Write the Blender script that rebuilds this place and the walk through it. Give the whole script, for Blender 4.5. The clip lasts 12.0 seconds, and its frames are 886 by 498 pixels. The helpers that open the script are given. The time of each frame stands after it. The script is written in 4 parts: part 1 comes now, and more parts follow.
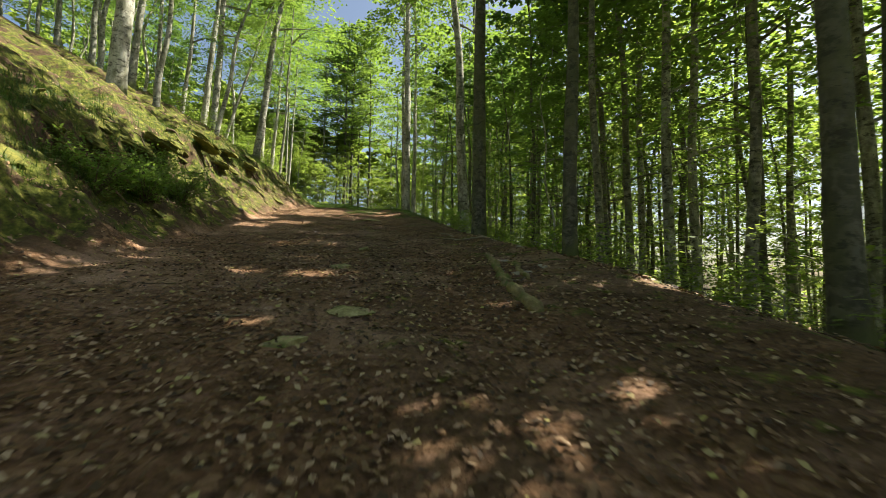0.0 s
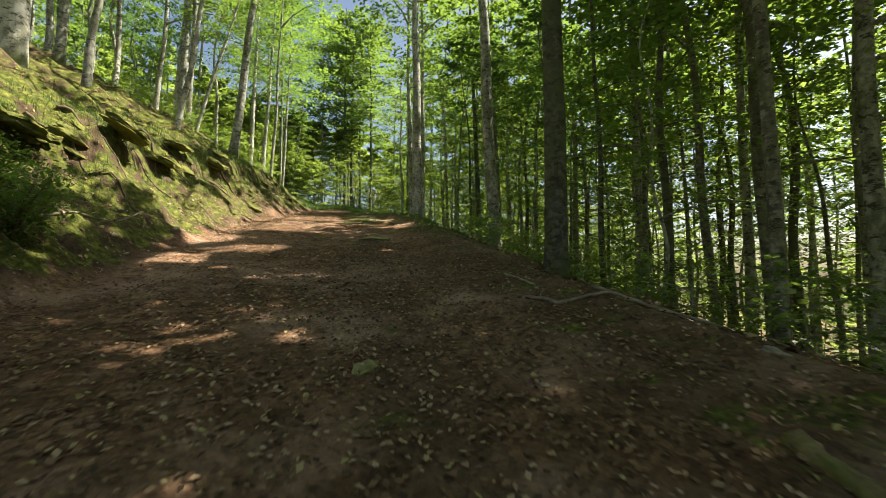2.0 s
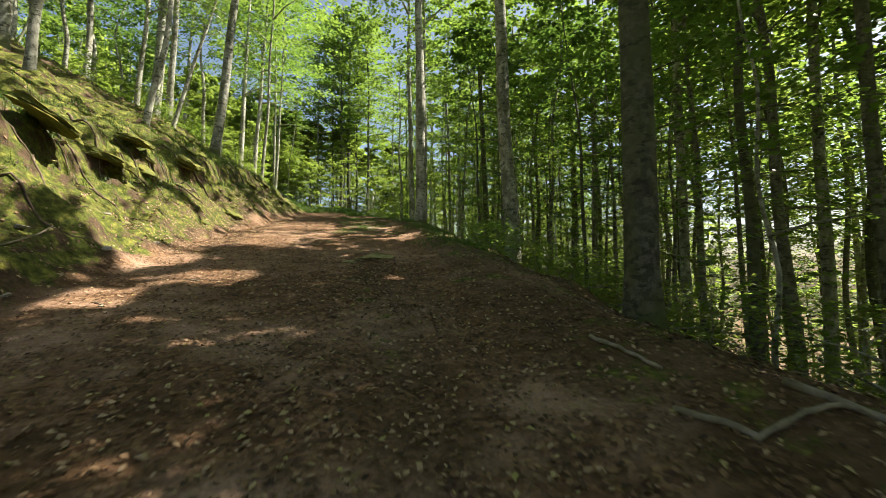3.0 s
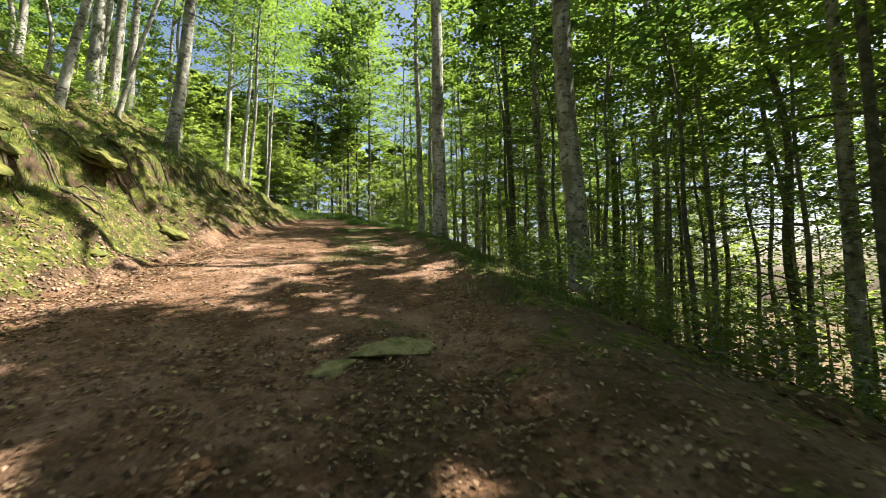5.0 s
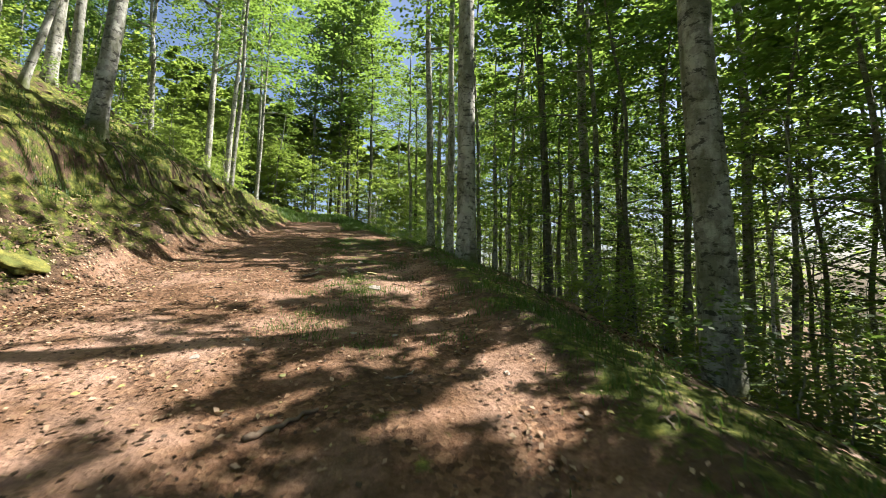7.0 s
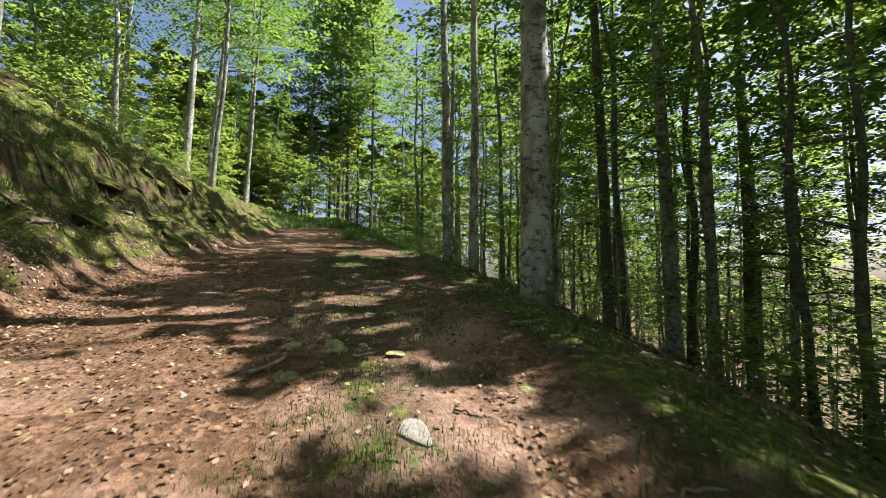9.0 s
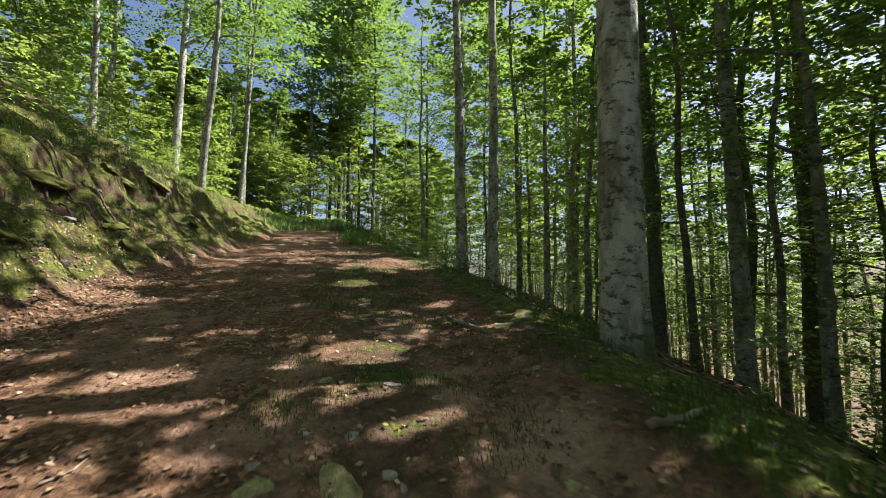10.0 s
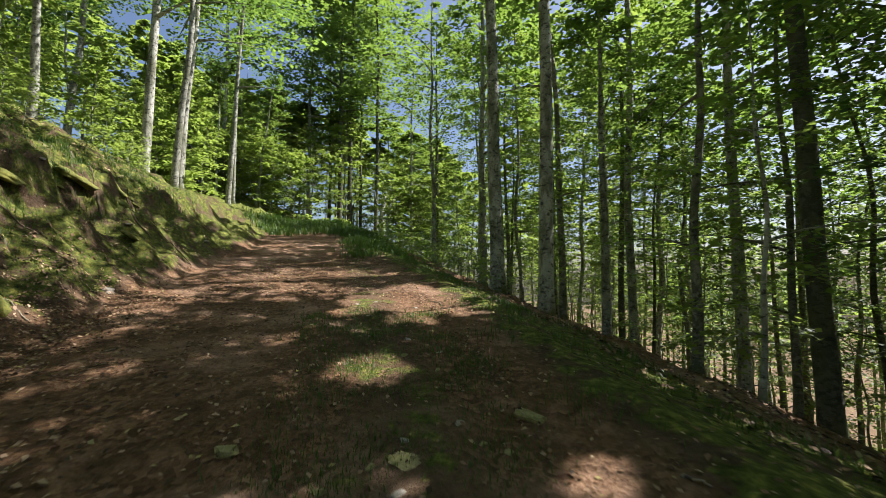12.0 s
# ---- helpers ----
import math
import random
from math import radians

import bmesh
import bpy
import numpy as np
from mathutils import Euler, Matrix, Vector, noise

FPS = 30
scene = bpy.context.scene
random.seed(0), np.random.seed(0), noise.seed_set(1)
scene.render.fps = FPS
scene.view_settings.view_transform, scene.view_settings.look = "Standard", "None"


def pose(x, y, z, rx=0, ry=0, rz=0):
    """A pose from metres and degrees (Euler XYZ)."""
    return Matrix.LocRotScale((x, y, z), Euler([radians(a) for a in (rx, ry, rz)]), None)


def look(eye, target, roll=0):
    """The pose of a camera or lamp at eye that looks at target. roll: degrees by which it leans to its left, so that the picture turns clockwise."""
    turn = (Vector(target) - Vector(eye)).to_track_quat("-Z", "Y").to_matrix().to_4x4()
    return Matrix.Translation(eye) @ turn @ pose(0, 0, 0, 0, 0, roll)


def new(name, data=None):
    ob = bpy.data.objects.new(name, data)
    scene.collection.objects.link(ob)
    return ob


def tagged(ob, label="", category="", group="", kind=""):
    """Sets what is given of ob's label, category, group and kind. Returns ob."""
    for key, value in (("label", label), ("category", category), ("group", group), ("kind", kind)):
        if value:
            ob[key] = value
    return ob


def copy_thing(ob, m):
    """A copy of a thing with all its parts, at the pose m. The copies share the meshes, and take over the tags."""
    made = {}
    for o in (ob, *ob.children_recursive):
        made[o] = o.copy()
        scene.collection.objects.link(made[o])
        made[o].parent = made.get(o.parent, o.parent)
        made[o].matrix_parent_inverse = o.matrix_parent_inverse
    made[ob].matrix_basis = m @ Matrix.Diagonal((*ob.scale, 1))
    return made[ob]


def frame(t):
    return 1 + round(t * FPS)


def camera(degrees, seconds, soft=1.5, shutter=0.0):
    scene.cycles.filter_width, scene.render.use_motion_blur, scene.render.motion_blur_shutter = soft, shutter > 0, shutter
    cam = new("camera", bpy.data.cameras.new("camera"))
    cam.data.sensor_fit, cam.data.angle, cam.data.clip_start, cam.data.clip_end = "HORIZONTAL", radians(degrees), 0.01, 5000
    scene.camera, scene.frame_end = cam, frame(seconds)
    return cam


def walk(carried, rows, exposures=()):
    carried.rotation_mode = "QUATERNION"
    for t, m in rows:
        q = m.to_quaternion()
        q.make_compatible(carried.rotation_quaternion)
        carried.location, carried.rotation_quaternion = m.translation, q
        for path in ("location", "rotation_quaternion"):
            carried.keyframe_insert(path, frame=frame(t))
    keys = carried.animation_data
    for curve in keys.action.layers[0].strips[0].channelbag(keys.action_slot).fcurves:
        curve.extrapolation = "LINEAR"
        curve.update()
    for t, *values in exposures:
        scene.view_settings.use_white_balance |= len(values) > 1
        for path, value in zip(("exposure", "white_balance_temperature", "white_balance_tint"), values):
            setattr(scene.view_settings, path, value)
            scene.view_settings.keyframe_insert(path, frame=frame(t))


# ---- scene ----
# camera and walk
cam = camera(90, 12.0, soft=0.6, shutter=0.26)
PATH = [
    (0, pose(0.000, 0.000, 0.000, 94.00, 0, -11.26) @ pose(0, 0, 0, 0, 0, 0.70)),
    (0.5, pose(0.041, 1.282, 0.302, 93.90, 0, -10.93) @ pose(0, 0, 0, 0, 0, 0.81)),
    (1, pose(0.062, 2.538, 0.597, 93.76, 0, -11.24) @ pose(0, 0, 0, 0, 0, 0.31)),
    (1.5, pose(0.084, 3.717, 0.867, 93.65, 0, -11.01) @ pose(0, 0, 0, 0, 0, -0.01)),
    (2, pose(0.098, 4.886, 1.123, 93.55, 0, -10.89) @ pose(0, 0, 0, 0, 0, -0.27)),
    (2.5, pose(0.104, 6.050, 1.390, 93.63, 0, -11.11) @ pose(0, 0, 0, 0, 0, -0.25)),
    (3, pose(0.108, 7.206, 1.662, 93.63, 0, -11.24) @ pose(0, 0, 0, 0, 0, -0.39)),
    (3.2, pose(0.114, 7.671, 1.767, 93.65, 0, -11.15) @ pose(0, 0, 0, 0, 0, -0.46)),
    (4.8, pose(0.182, 11.375, 2.514, 93.95, 0, -11.03) @ pose(0, 0, 0, 0, 0, -0.61)),
    (5, pose(0.189, 11.821, 2.606, 93.99, 0, -11.07) @ pose(0, 0, 0, 0, 0, -0.79)),
    (5.5, pose(0.213, 12.914, 2.831, 93.98, 0, -11.14) @ pose(0, 0, 0, 0, 0, -0.73)),
    (6, pose(0.260, 13.968, 3.053, 93.99, 0, -11.03) @ pose(0, 0, 0, 0, 0, -0.51)),
    (6.5, pose(0.306, 15.011, 3.283, 94.07, 0, -11.12) @ pose(0, 0, 0, 0, 0, -0.34)),
    (7, pose(0.336, 16.047, 3.512, 94.14, 0, -11.12) @ pose(0, 0, 0, 0, 0, 0.49)),
    (7.2, pose(0.341, 16.423, 3.597, 94.28, 0, -11.16) @ pose(0, 0, 0, 0, 0, 0.93)),
    (8.8, pose(0.283, 19.720, 4.208, 94.35, 0, -11.32) @ pose(0, 0, 0, 0, 0, 0.59)),
    (9, pose(0.264, 20.129, 4.283, 94.32, 0, -11.11) @ pose(0, 0, 0, 0, 0, 0.32)),
    (9.5, pose(0.198, 21.141, 4.472, 94.35, 0, -11.15) @ pose(0, 0, 0, 0, 0, -0.08)),
    (10, pose(0.156, 22.176, 4.679, 94.34, 0, -11.04) @ pose(0, 0, 0, 0, 0, 0.21)),
    (10.5, pose(0.121, 23.184, 4.888, 94.25, 0, -11.00) @ pose(0, 0, 0, 0, 0, -0.02)),
    (11, pose(0.094, 24.101, 5.082, 94.17, 0, -11.11) @ pose(0, 0, 0, 0, 0, -0.16)),
    (11.5, pose(0.048, 25.120, 5.269, 94.09, 0, -11.23) @ pose(0, 0, 0, 0, 0, -0.12)),
    (12, pose(0.000, 26.103, 5.451, 93.99, 0, -10.94) @ pose(0, 0, 0, 0, 0, 0.01)),
]
walk(cam, PATH, [(0.0, 1.65, 6850, 7), (3.0, 1.7, 6800, 8), (5.0, 1.8, 6500, 12), (9.0, 1.5, 5950, 15), (12.0, 1.33, 6050, 14)])

# ---- light ----
SUN_AZ, SUN_EL = 80.0, 52.0  # degrees: clockwise from the way ahead, and above the horizon
world = bpy.data.worlds.new("sky")
scene.world = world
world.use_nodes = True
wn = world.node_tree
sky = wn.nodes.new("ShaderNodeTexSky")
sky.sky_type = "NISHITA"
sky.sun_disc = False
sky.sun_elevation = radians(SUN_EL)
sky.sun_rotation = radians(SUN_AZ)
sky.dust_density = 2.6
wn.links.new(sky.outputs[0], wn.nodes["Background"].inputs[0])
wn.nodes["Background"].inputs[1].default_value = 0.058
sun_data = bpy.data.lights.new("sun", "SUN")
sun_data.energy = 5.0
sun_data.angle = radians(0.5)
sun_data.color = (1.0, 0.94, 0.84)
sun = new("sun", sun_data)
to_sun = Vector((math.sin(radians(SUN_AZ)) * math.cos(radians(SUN_EL)), math.cos(radians(SUN_AZ)) * math.cos(radians(SUN_EL)), math.sin(radians(SUN_EL))))
sun.matrix_world = look(to_sun * 60, (0, 0, 0))


# ---- materials ----
class Mat:
    """A node material with a few shortcuts."""

    def __init__(self, name, rough=0.8, spec=0.3):
        self.m = bpy.data.materials.new(name)
        self.m.use_nodes = True
        self.t = self.m.node_tree
        self.b = self.t.nodes["Principled BSDF"]
        self.b.inputs["Roughness"].default_value = rough
        self.b.inputs["Specular IOR Level"].default_value = spec

    def node(self, kind, **put):
        n = self.t.nodes.new(kind)
        for k, v in put.items():
            n.inputs[k].default_value = v
        return n

    def link(self, a, b):
        self.t.links.new(a, b)

    def coords(self, scale=(1, 1, 1), world_space=False):
        tc = self.node("ShaderNodeNewGeometry") if world_space else self.node("ShaderNodeTexCoord")
        mp = self.node("ShaderNodeMapping", Scale=scale)
        self.link(tc.outputs["Position" if world_space else "Object"], mp.inputs["Vector"])
        return mp.outputs[0]

    def noise(self, vec, scale, detail=5, rough=0.6, dist=0.0):
        n = self.node("ShaderNodeTexNoise", Scale=scale, Detail=detail, Roughness=rough, Distortion=dist)
        self.link(vec, n.inputs["Vector"])
        return n.outputs["Fac"]

    def ramp(self, fac, stops):
        r = self.node("ShaderNodeValToRGB")
        e = r.color_ramp.elements
        while len(e) < len(stops):
            e.new(0.5)
        for k, (p, c) in zip(e, stops):
            k.position = p
            k.color = (*c, 1) if len(c) == 3 else c
        self.link(fac, r.inputs[0])
        return r.outputs[0]

    def mix(self, fac, a, b, mode="MIX"):
        n = self.t.nodes.new("ShaderNodeMix")
        n.data_type = "RGBA"
        n.blend_type = mode
        for v, s in ((fac, n.inputs[0]), (a, n.inputs[6]), (b, n.inputs[7])):
            if isinstance(v, (float, int)):
                s.default_value = v
            elif isinstance(v, tuple):
                s.default_value = (*v, 1)
            else:
                self.link(v, s)
        return n.outputs[2]

    def math(self, op, a, b=0.5):
        n = self.t.nodes.new("ShaderNodeMath")
        n.operation = op
        for v, s in ((a, n.inputs[0]), (b, n.inputs[1])):
            if isinstance(v, (float, int)):
                s.default_value = v
            else:
                self.link(v, s)
        return n.outputs[0]

    def bump(self, h, strength=0.5, dist=0.02):
        n = self.node("ShaderNodeBump", Strength=strength, Distance=dist)
        self.link(h, n.inputs["Height"])
        self.link(n.outputs[0], self.b.inputs["Normal"])

    def colour(self, c):
        self.link(c, self.b.inputs["Base Color"])


def bark(name, light, dark, moss=0.0):
    """Smooth beech bark: grey, lichen blotches, dark scars, bands and fine rings across."""
    m = Mat(name, 0.85, 0.2)
    v = m.coords((1, 1, 0.55))
    ring = m.coords((1.5, 1.5, 9))
    base = m.ramp(m.noise(v, 3.0, 8, 0.72), [(0.36, dark), (0.6, light)])
    patch = m.ramp(m.noise(m.coords((1, 1, 1.2)), 6.0, 7, 0.68, 0.4), [(0.47, (0, 0, 0)), (0.55, (1, 1, 1))])
    c = m.mix(m.math("MULTIPLY", patch, 0.75), base, tuple(min(0.3 * v + k, 1.8 * v) for v, k in zip(light, (0.37, 0.38, 0.31))))
    olive = m.ramp(m.noise(m.coords((1, 1, 0.4)), 2.6, 6, 0.68), [(0.45, (0, 0, 0)), (0.58, (1, 1, 1))])
    c = m.mix(m.math("MULTIPLY", olive, 0.75), c, (0.11, 0.115, 0.055))
    scar = m.ramp(m.noise(m.coords((1, 1, 1.9)), 5.0, 7, 0.72, 0.2), [(0.54, (0, 0, 0)), (0.585, (1, 1, 1))])
    c = m.mix(m.math("MULTIPLY", scar, 0.85), c, (0.035, 0.035, 0.025))
    fleck = m.ramp(m.noise(m.coords((1, 1, 2.4)), 17.0, 4, 0.7), [(0.62, (0, 0, 0)), (0.67, (1, 1, 1))])
    c = m.mix(m.math("MULTIPLY", fleck, 0.6), c, (0.05, 0.05, 0.035))
    at = m.node("ShaderNodeSeparateXYZ")
    m.link(m.node("ShaderNodeTexCoord").outputs["Object"], at.inputs[0])
    sock = m.math("ADD", m.math("MULTIPLY", at.outputs[2], -1.6), m.math("MULTIPLY", m.noise(m.coords(), 3.0, 6, 0.7), 1.7))
    c = m.mix(m.ramp(sock, [(0.35, (0, 0, 0)), (0.75, (0.8, 0.8, 0.8))]), c, (0.10, 0.12, 0.03))
    band = m.ramp(m.noise(m.coords((0.6, 0.6, 7)), 2.6, 5, 0.7), [(0.58, (0, 0, 0)), (0.66, (1, 1, 1))])
    c = m.mix(m.math("MULTIPLY", band, 0.22), c, (0.07, 0.066, 0.05))
    if moss:
        g = m.ramp(m.noise(v, 1.4, 5, 0.6), [(0.5 - moss * 0.2, (0, 0, 0)), (0.62, (1, 1, 1))])
        c = m.mix(m.math("MULTIPLY", g, moss), c, (0.055, 0.075, 0.02))
    info = m.node("ShaderNodeObjectInfo")
    c = m.mix(m.math("MULTIPLY", info.outputs["Random"], 0.3), c, (0.085, 0.082, 0.065))
    m.colour(c)
    h = m.math("ADD", m.noise(ring, 3.0, 6, 0.7), m.math("MULTIPLY", scar, -0.8))
    m.bump(h, 0.45, 0.025)
    return m.m


def leaf_material(name, a, b, glow, share=0.55):
    """A thin leaf: light comes through it."""
    m = Mat(name, 0.5, 0.35)
    geo = m.node("ShaderNodeNewGeometry")
    info = m.node("ShaderNodeObjectInfo")
    c = m.mix(geo.outputs["Random Per Island"], a, b)
    c = m.mix(m.math("MULTIPLY", info.outputs["Random"], 0.4), c, tuple(x * 0.65 for x in a))
    m.colour(c)
    tr = m.node("ShaderNodeBsdfTranslucent")
    m.link(m.mix(geo.outputs["Random Per Island"], glow, tuple(x * 0.75 for x in glow)), tr.inputs[0])
    mx = m.node("ShaderNodeMixShader", Fac=share)
    out = m.t.nodes["Material Output"]
    m.link(m.b.outputs[0], mx.inputs[1])
    m.link(tr.outputs[0], mx.inputs[2])
    m.link(mx.outputs[0], out.inputs[0])
    return m.m


def ground_material():
    """Forest floor: reddish earth, litter, pale dust, moss and shade-darkened humus where the mesh says so."""
    m = Mat("forest_floor", 0.95, 0.15)
    v = m.coords((1, 1, 1), True)
    big = m.noise(v, 0.55, 5, 0.6)
    mid = m.noise(v, 5.0, 6, 0.65)
    fine = m.noise(v, 38.0, 5, 0.7)
    earth = m.ramp(mid, [(0.3, (0.07, 0.040, 0.021)), (0.5, (0.165, 0.092, 0.048)), (0.72, (0.31, 0.185, 0.12))])
    earth = m.mix(m.ramp(big, [(0.46, (0, 0, 0)), (0.62, (1, 1, 1))]), earth, (0.40, 0.255, 0.175))
    cell = m.node("ShaderNodeTexVoronoi", Scale=22.0)
    m.link(v, cell.inputs["Vector"])
    flake = m.ramp(cell.outputs["Color"], [(0.2, (0.06, 0.033, 0.018)), (0.5, (0.17, 0.088, 0.045)), (0.8, (0.30, 0.18, 0.10))])
    c = m.mix(m.ramp(m.noise(v, 2.0, 4, 0.6), [(0.42, (0, 0, 0)), (0.6, (0.8, 0.8, 0.8))]), earth, flake)
    c = m.mix(0.5, c, m.ramp(fine, [(0.3, (0.35, 0.35, 0.35)), (0.7, (1.3, 1.3, 1.3))]), "MULTIPLY")
    moss = m.node("ShaderNodeAttribute")
    moss.attribute_name = "moss"
    humus_shade = m.ramp(m.noise(v, 6.0, 6, 0.7), [(0.3, (0.022, 0.016, 0.010)), (0.6, (0.085, 0.06, 0.036)), (0.8, (0.17, 0.13, 0.085))])
    c = m.mix(m.ramp(moss.outputs["Fac"], [(0.2, (0, 0, 0)), (0.5, (0.85, 0.85, 0.85))]), c, humus_shade)
    green = m.ramp(m.noise(v, 9.0, 5, 0.65), [(0.3, (0.022, 0.032, 0.008)), (0.52, (0.10, 0.115, 0.022)), (0.72, (0.27, 0.25, 0.055))])
    mask = m.ramp(m.math("ADD", moss.outputs["Fac"], m.math("MULTIPLY", m.math("SUBTRACT", m.noise(v, 2.3, 6, 0.7), 0.5), 1.9)), [(0.42, (0, 0, 0)), (0.58, (1, 1, 1))])
    m.colour(m.mix(mask, c, green))
    h = m.math("ADD", m.math("MULTIPLY", mid, 1.2), fine)
    m.bump(m.math("ADD", h, m.math("MULTIPLY", cell.outputs["Distance"], 0.5)), 0.9, 0.03)
    return m.m


def stone_material(name, a, b, moss=0.0):
    m = Mat(name, 0.9, 0.2)
    v = m.coords((1, 1, 1), True)
    c = m.ramp(m.noise(v, 9, 6, 0.65), [(0.3, a), (0.7, b)])
    c = m.mix(m.ramp(m.noise(v, 60, 3, 0.7), [(0.4, (0, 0, 0)), (0.7, (0.5, 0.5, 0.5))]), c, tuple(x * 0.5 for x in a))
    if moss:
        c = m.mix(m.ramp(m.noise(v, 5, 5, 0.6), [(0.58 - moss * 0.25, (0, 0, 0)), (0.65, (1, 1, 1))]), c, (0.10, 0.12, 0.03))
    m.colour(c)
    m.bump(m.noise(v, 25, 6, 0.7), 0.5, 0.02)
    return m.m


def plain(name, a, b, scale=12.0, rough=0.9):
    m = Mat(name, rough, 0.2)
    v = m.coords((1, 1, 1), True)
    m.colour(m.ramp(m.noise(v, scale, 5, 0.65), [(0.3, a), (0.7, b)]))
    m.bump(m.noise(v, scale * 4, 5, 0.7), 0.5, 0.01)
    return m.m


def litter_material():
    m = Mat("dry_leaves", 0.7, 0.25)
    geo = m.node("ShaderNodeNewGeometry")
    m.colour(m.ramp(geo.outputs["Random Per Island"], [(0.0, (0.040, 0.026, 0.014)), (0.35, (0.11, 0.064, 0.032)), (0.7, (0.21, 0.125, 0.066)), (0.93, (0.38, 0.27, 0.17)), (1.0, (0.30, 0.27, 0.08))]))
    return m.m


BARK = bark("beech_bark", (0.36, 0.35, 0.30), (0.17, 0.165, 0.14))
BARK_PALE = bark("pale_beech_bark", (0.56, 0.54, 0.47), (0.27, 0.26, 0.22))
# Darker copies of the beech bark: shade is put into their colour, besides some moss.
BARK_SHADED = bark("shaded_beech_bark", (0.21, 0.20, 0.16), (0.09, 0.085, 0.068), 0.25)
BARK_DARK = bark("shade_dark_mossy_bark", (0.10, 0.095, 0.075), (0.04, 0.038, 0.03), 0.5)
LEAF = leaf_material("beech_leaves", (0.036, 0.070, 0.020), (0.085, 0.130, 0.034), (0.26, 0.40, 0.06), 0.52)
# Paler and deeper leaf copies: sunlight and shade are partly put into their colour.
LEAF_PALE = leaf_material("pale_sunlit_leaves", (0.060, 0.10, 0.024), (0.115, 0.16, 0.04), (0.36, 0.48, 0.08), 0.55)
LEAF_DEEP = leaf_material("shaded_green_leaves", (0.022, 0.048, 0.018), (0.055, 0.090, 0.030), (0.17, 0.30, 0.05), 0.45)
GRASS = leaf_material("grass_blades", (0.035, 0.075, 0.012), (0.075, 0.12, 0.022), (0.14, 0.26, 0.03), 0.3)
GROUND = ground_material()
STONE = stone_material("yellowish_stone", (0.17, 0.145, 0.06), (0.44, 0.40, 0.19), 0.35)
STONE_GREY = stone_material("grey_stone", (0.20, 0.18, 0.15), (0.42, 0.38, 0.31))
WOOD = plain("dead_wood", (0.12, 0.095, 0.065), (0.32, 0.27, 0.20), 8)
ROOT = plain("bare_roots", (0.06, 0.045, 0.03), (0.20, 0.15, 0.10), 10)
LITTER = litter_material()
DEADWOOD_MOSS = stone_material("mossy_dead_wood", (0.13, 0.10, 0.045), (0.32, 0.26, 0.13), 0.4)
MOSS = stone_material("cushion_moss", (0.045, 0.055, 0.013), (0.25, 0.235, 0.05), 0.3)


# ---- helpers ----
def mesh_from(name, verts, faces, material, smooth=True):
    me = bpy.data.meshes.new(name)
    me.from_pydata([tuple(v) for v in verts], [], faces)
    if smooth:
        me.polygons.foreach_set("use_smooth", [True] * len(me.polygons))
    me.materials.append(material)
    me.update()
    return me


def quads(name, corners, material):
    """Loose four-cornered pieces from an array (n, 4, 3), as one mesh."""
    n = len(corners)
    me = bpy.data.meshes.new(name)
    me.vertices.add(n * 4)
    me.vertices.foreach_set("co", np.asarray(corners, np.float32).ravel())
    me.loops.add(n * 4)
    me.loops.foreach_set("vertex_index", np.arange(n * 4, dtype=np.int32))
    me.polygons.add(n)
    me.polygons.foreach_set("loop_start", np.arange(0, n * 4, 4, dtype=np.int32))
    me.polygons.foreach_set("loop_total", np.full(n, 4, np.int32))
    me.materials.append(material)
    me.update(calc_edges=True)
    return me


def part_of(parent, name, me, label=""):
    ob = new(name, me)
    ob.parent = parent
    return tagged(ob, label)


def tube(points, radii, sides, rough=0.0, rng=None, cap=True):
    """Rings round a line of points: vertices and faces."""
    pts = [Vector(p) for p in points]
    verts, faces = [], []
    for i, p in enumerate(pts):
        d = (pts[min(i + 1, len(pts) - 1)] - pts[max(i - 1, 0)]).normalized()
        a = d.cross(Vector((0.31, 0.95, 0.05))).normalized()
        b = d.cross(a)
        for k in range(sides):
            w = 2 * math.pi * k / sides
            r = radii[i] * (1 + (rng.uniform(-rough, rough) if rng else 0))
            verts.append(p + (a * math.cos(w) + b * math.sin(w)) * r)
    for i in range(len(pts) - 1):
        for k in range(sides):
            q = (k + 1) % sides
            faces.append((i * sides + k, i * sides + q, (i + 1) * sides + q, (i + 1) * sides + k))
    if cap:
        faces.append(tuple(range((len(pts) - 1) * sides, len(pts) * sides)))
        faces.append(tuple(reversed(range(sides))))
    return verts, faces


# ---- the lie of the land ----
PROFILE_Y = [-60, -10, 0, 4.2, 11.2, 15, 19, 23.6, 26.4, 30, 34, 38, 48, 58, 80, 130, 400]
PROFILE_Z = [-9, -2.7, -0.95, -0.12, 1.08, 1.9, 2.7, 3.52, 4.02, 4.64, 5.2, 5.8, 7.4, 9.2, 12.2, 15.5, 23]


def centre(y):
    """The middle of the track bends to one side far ahead."""
    return -0.0012 * np.clip(y - 20, 0, 45) ** 2


def wave(x, y, size, seed):
    """Smooth random relief from a few crossing waves, about -1 to 1."""
    r = np.random.RandomState(seed)
    z = 0
    for k in range(7):
        a, w, p = r.uniform(0, 6.28), (0.6 + 0.9 * r.rand()) * 6.28 / size, r.uniform(0, 6.28)
        z = z + np.sin((x * math.cos(a) + y * math.sin(a)) * w + p)
    return z / 4


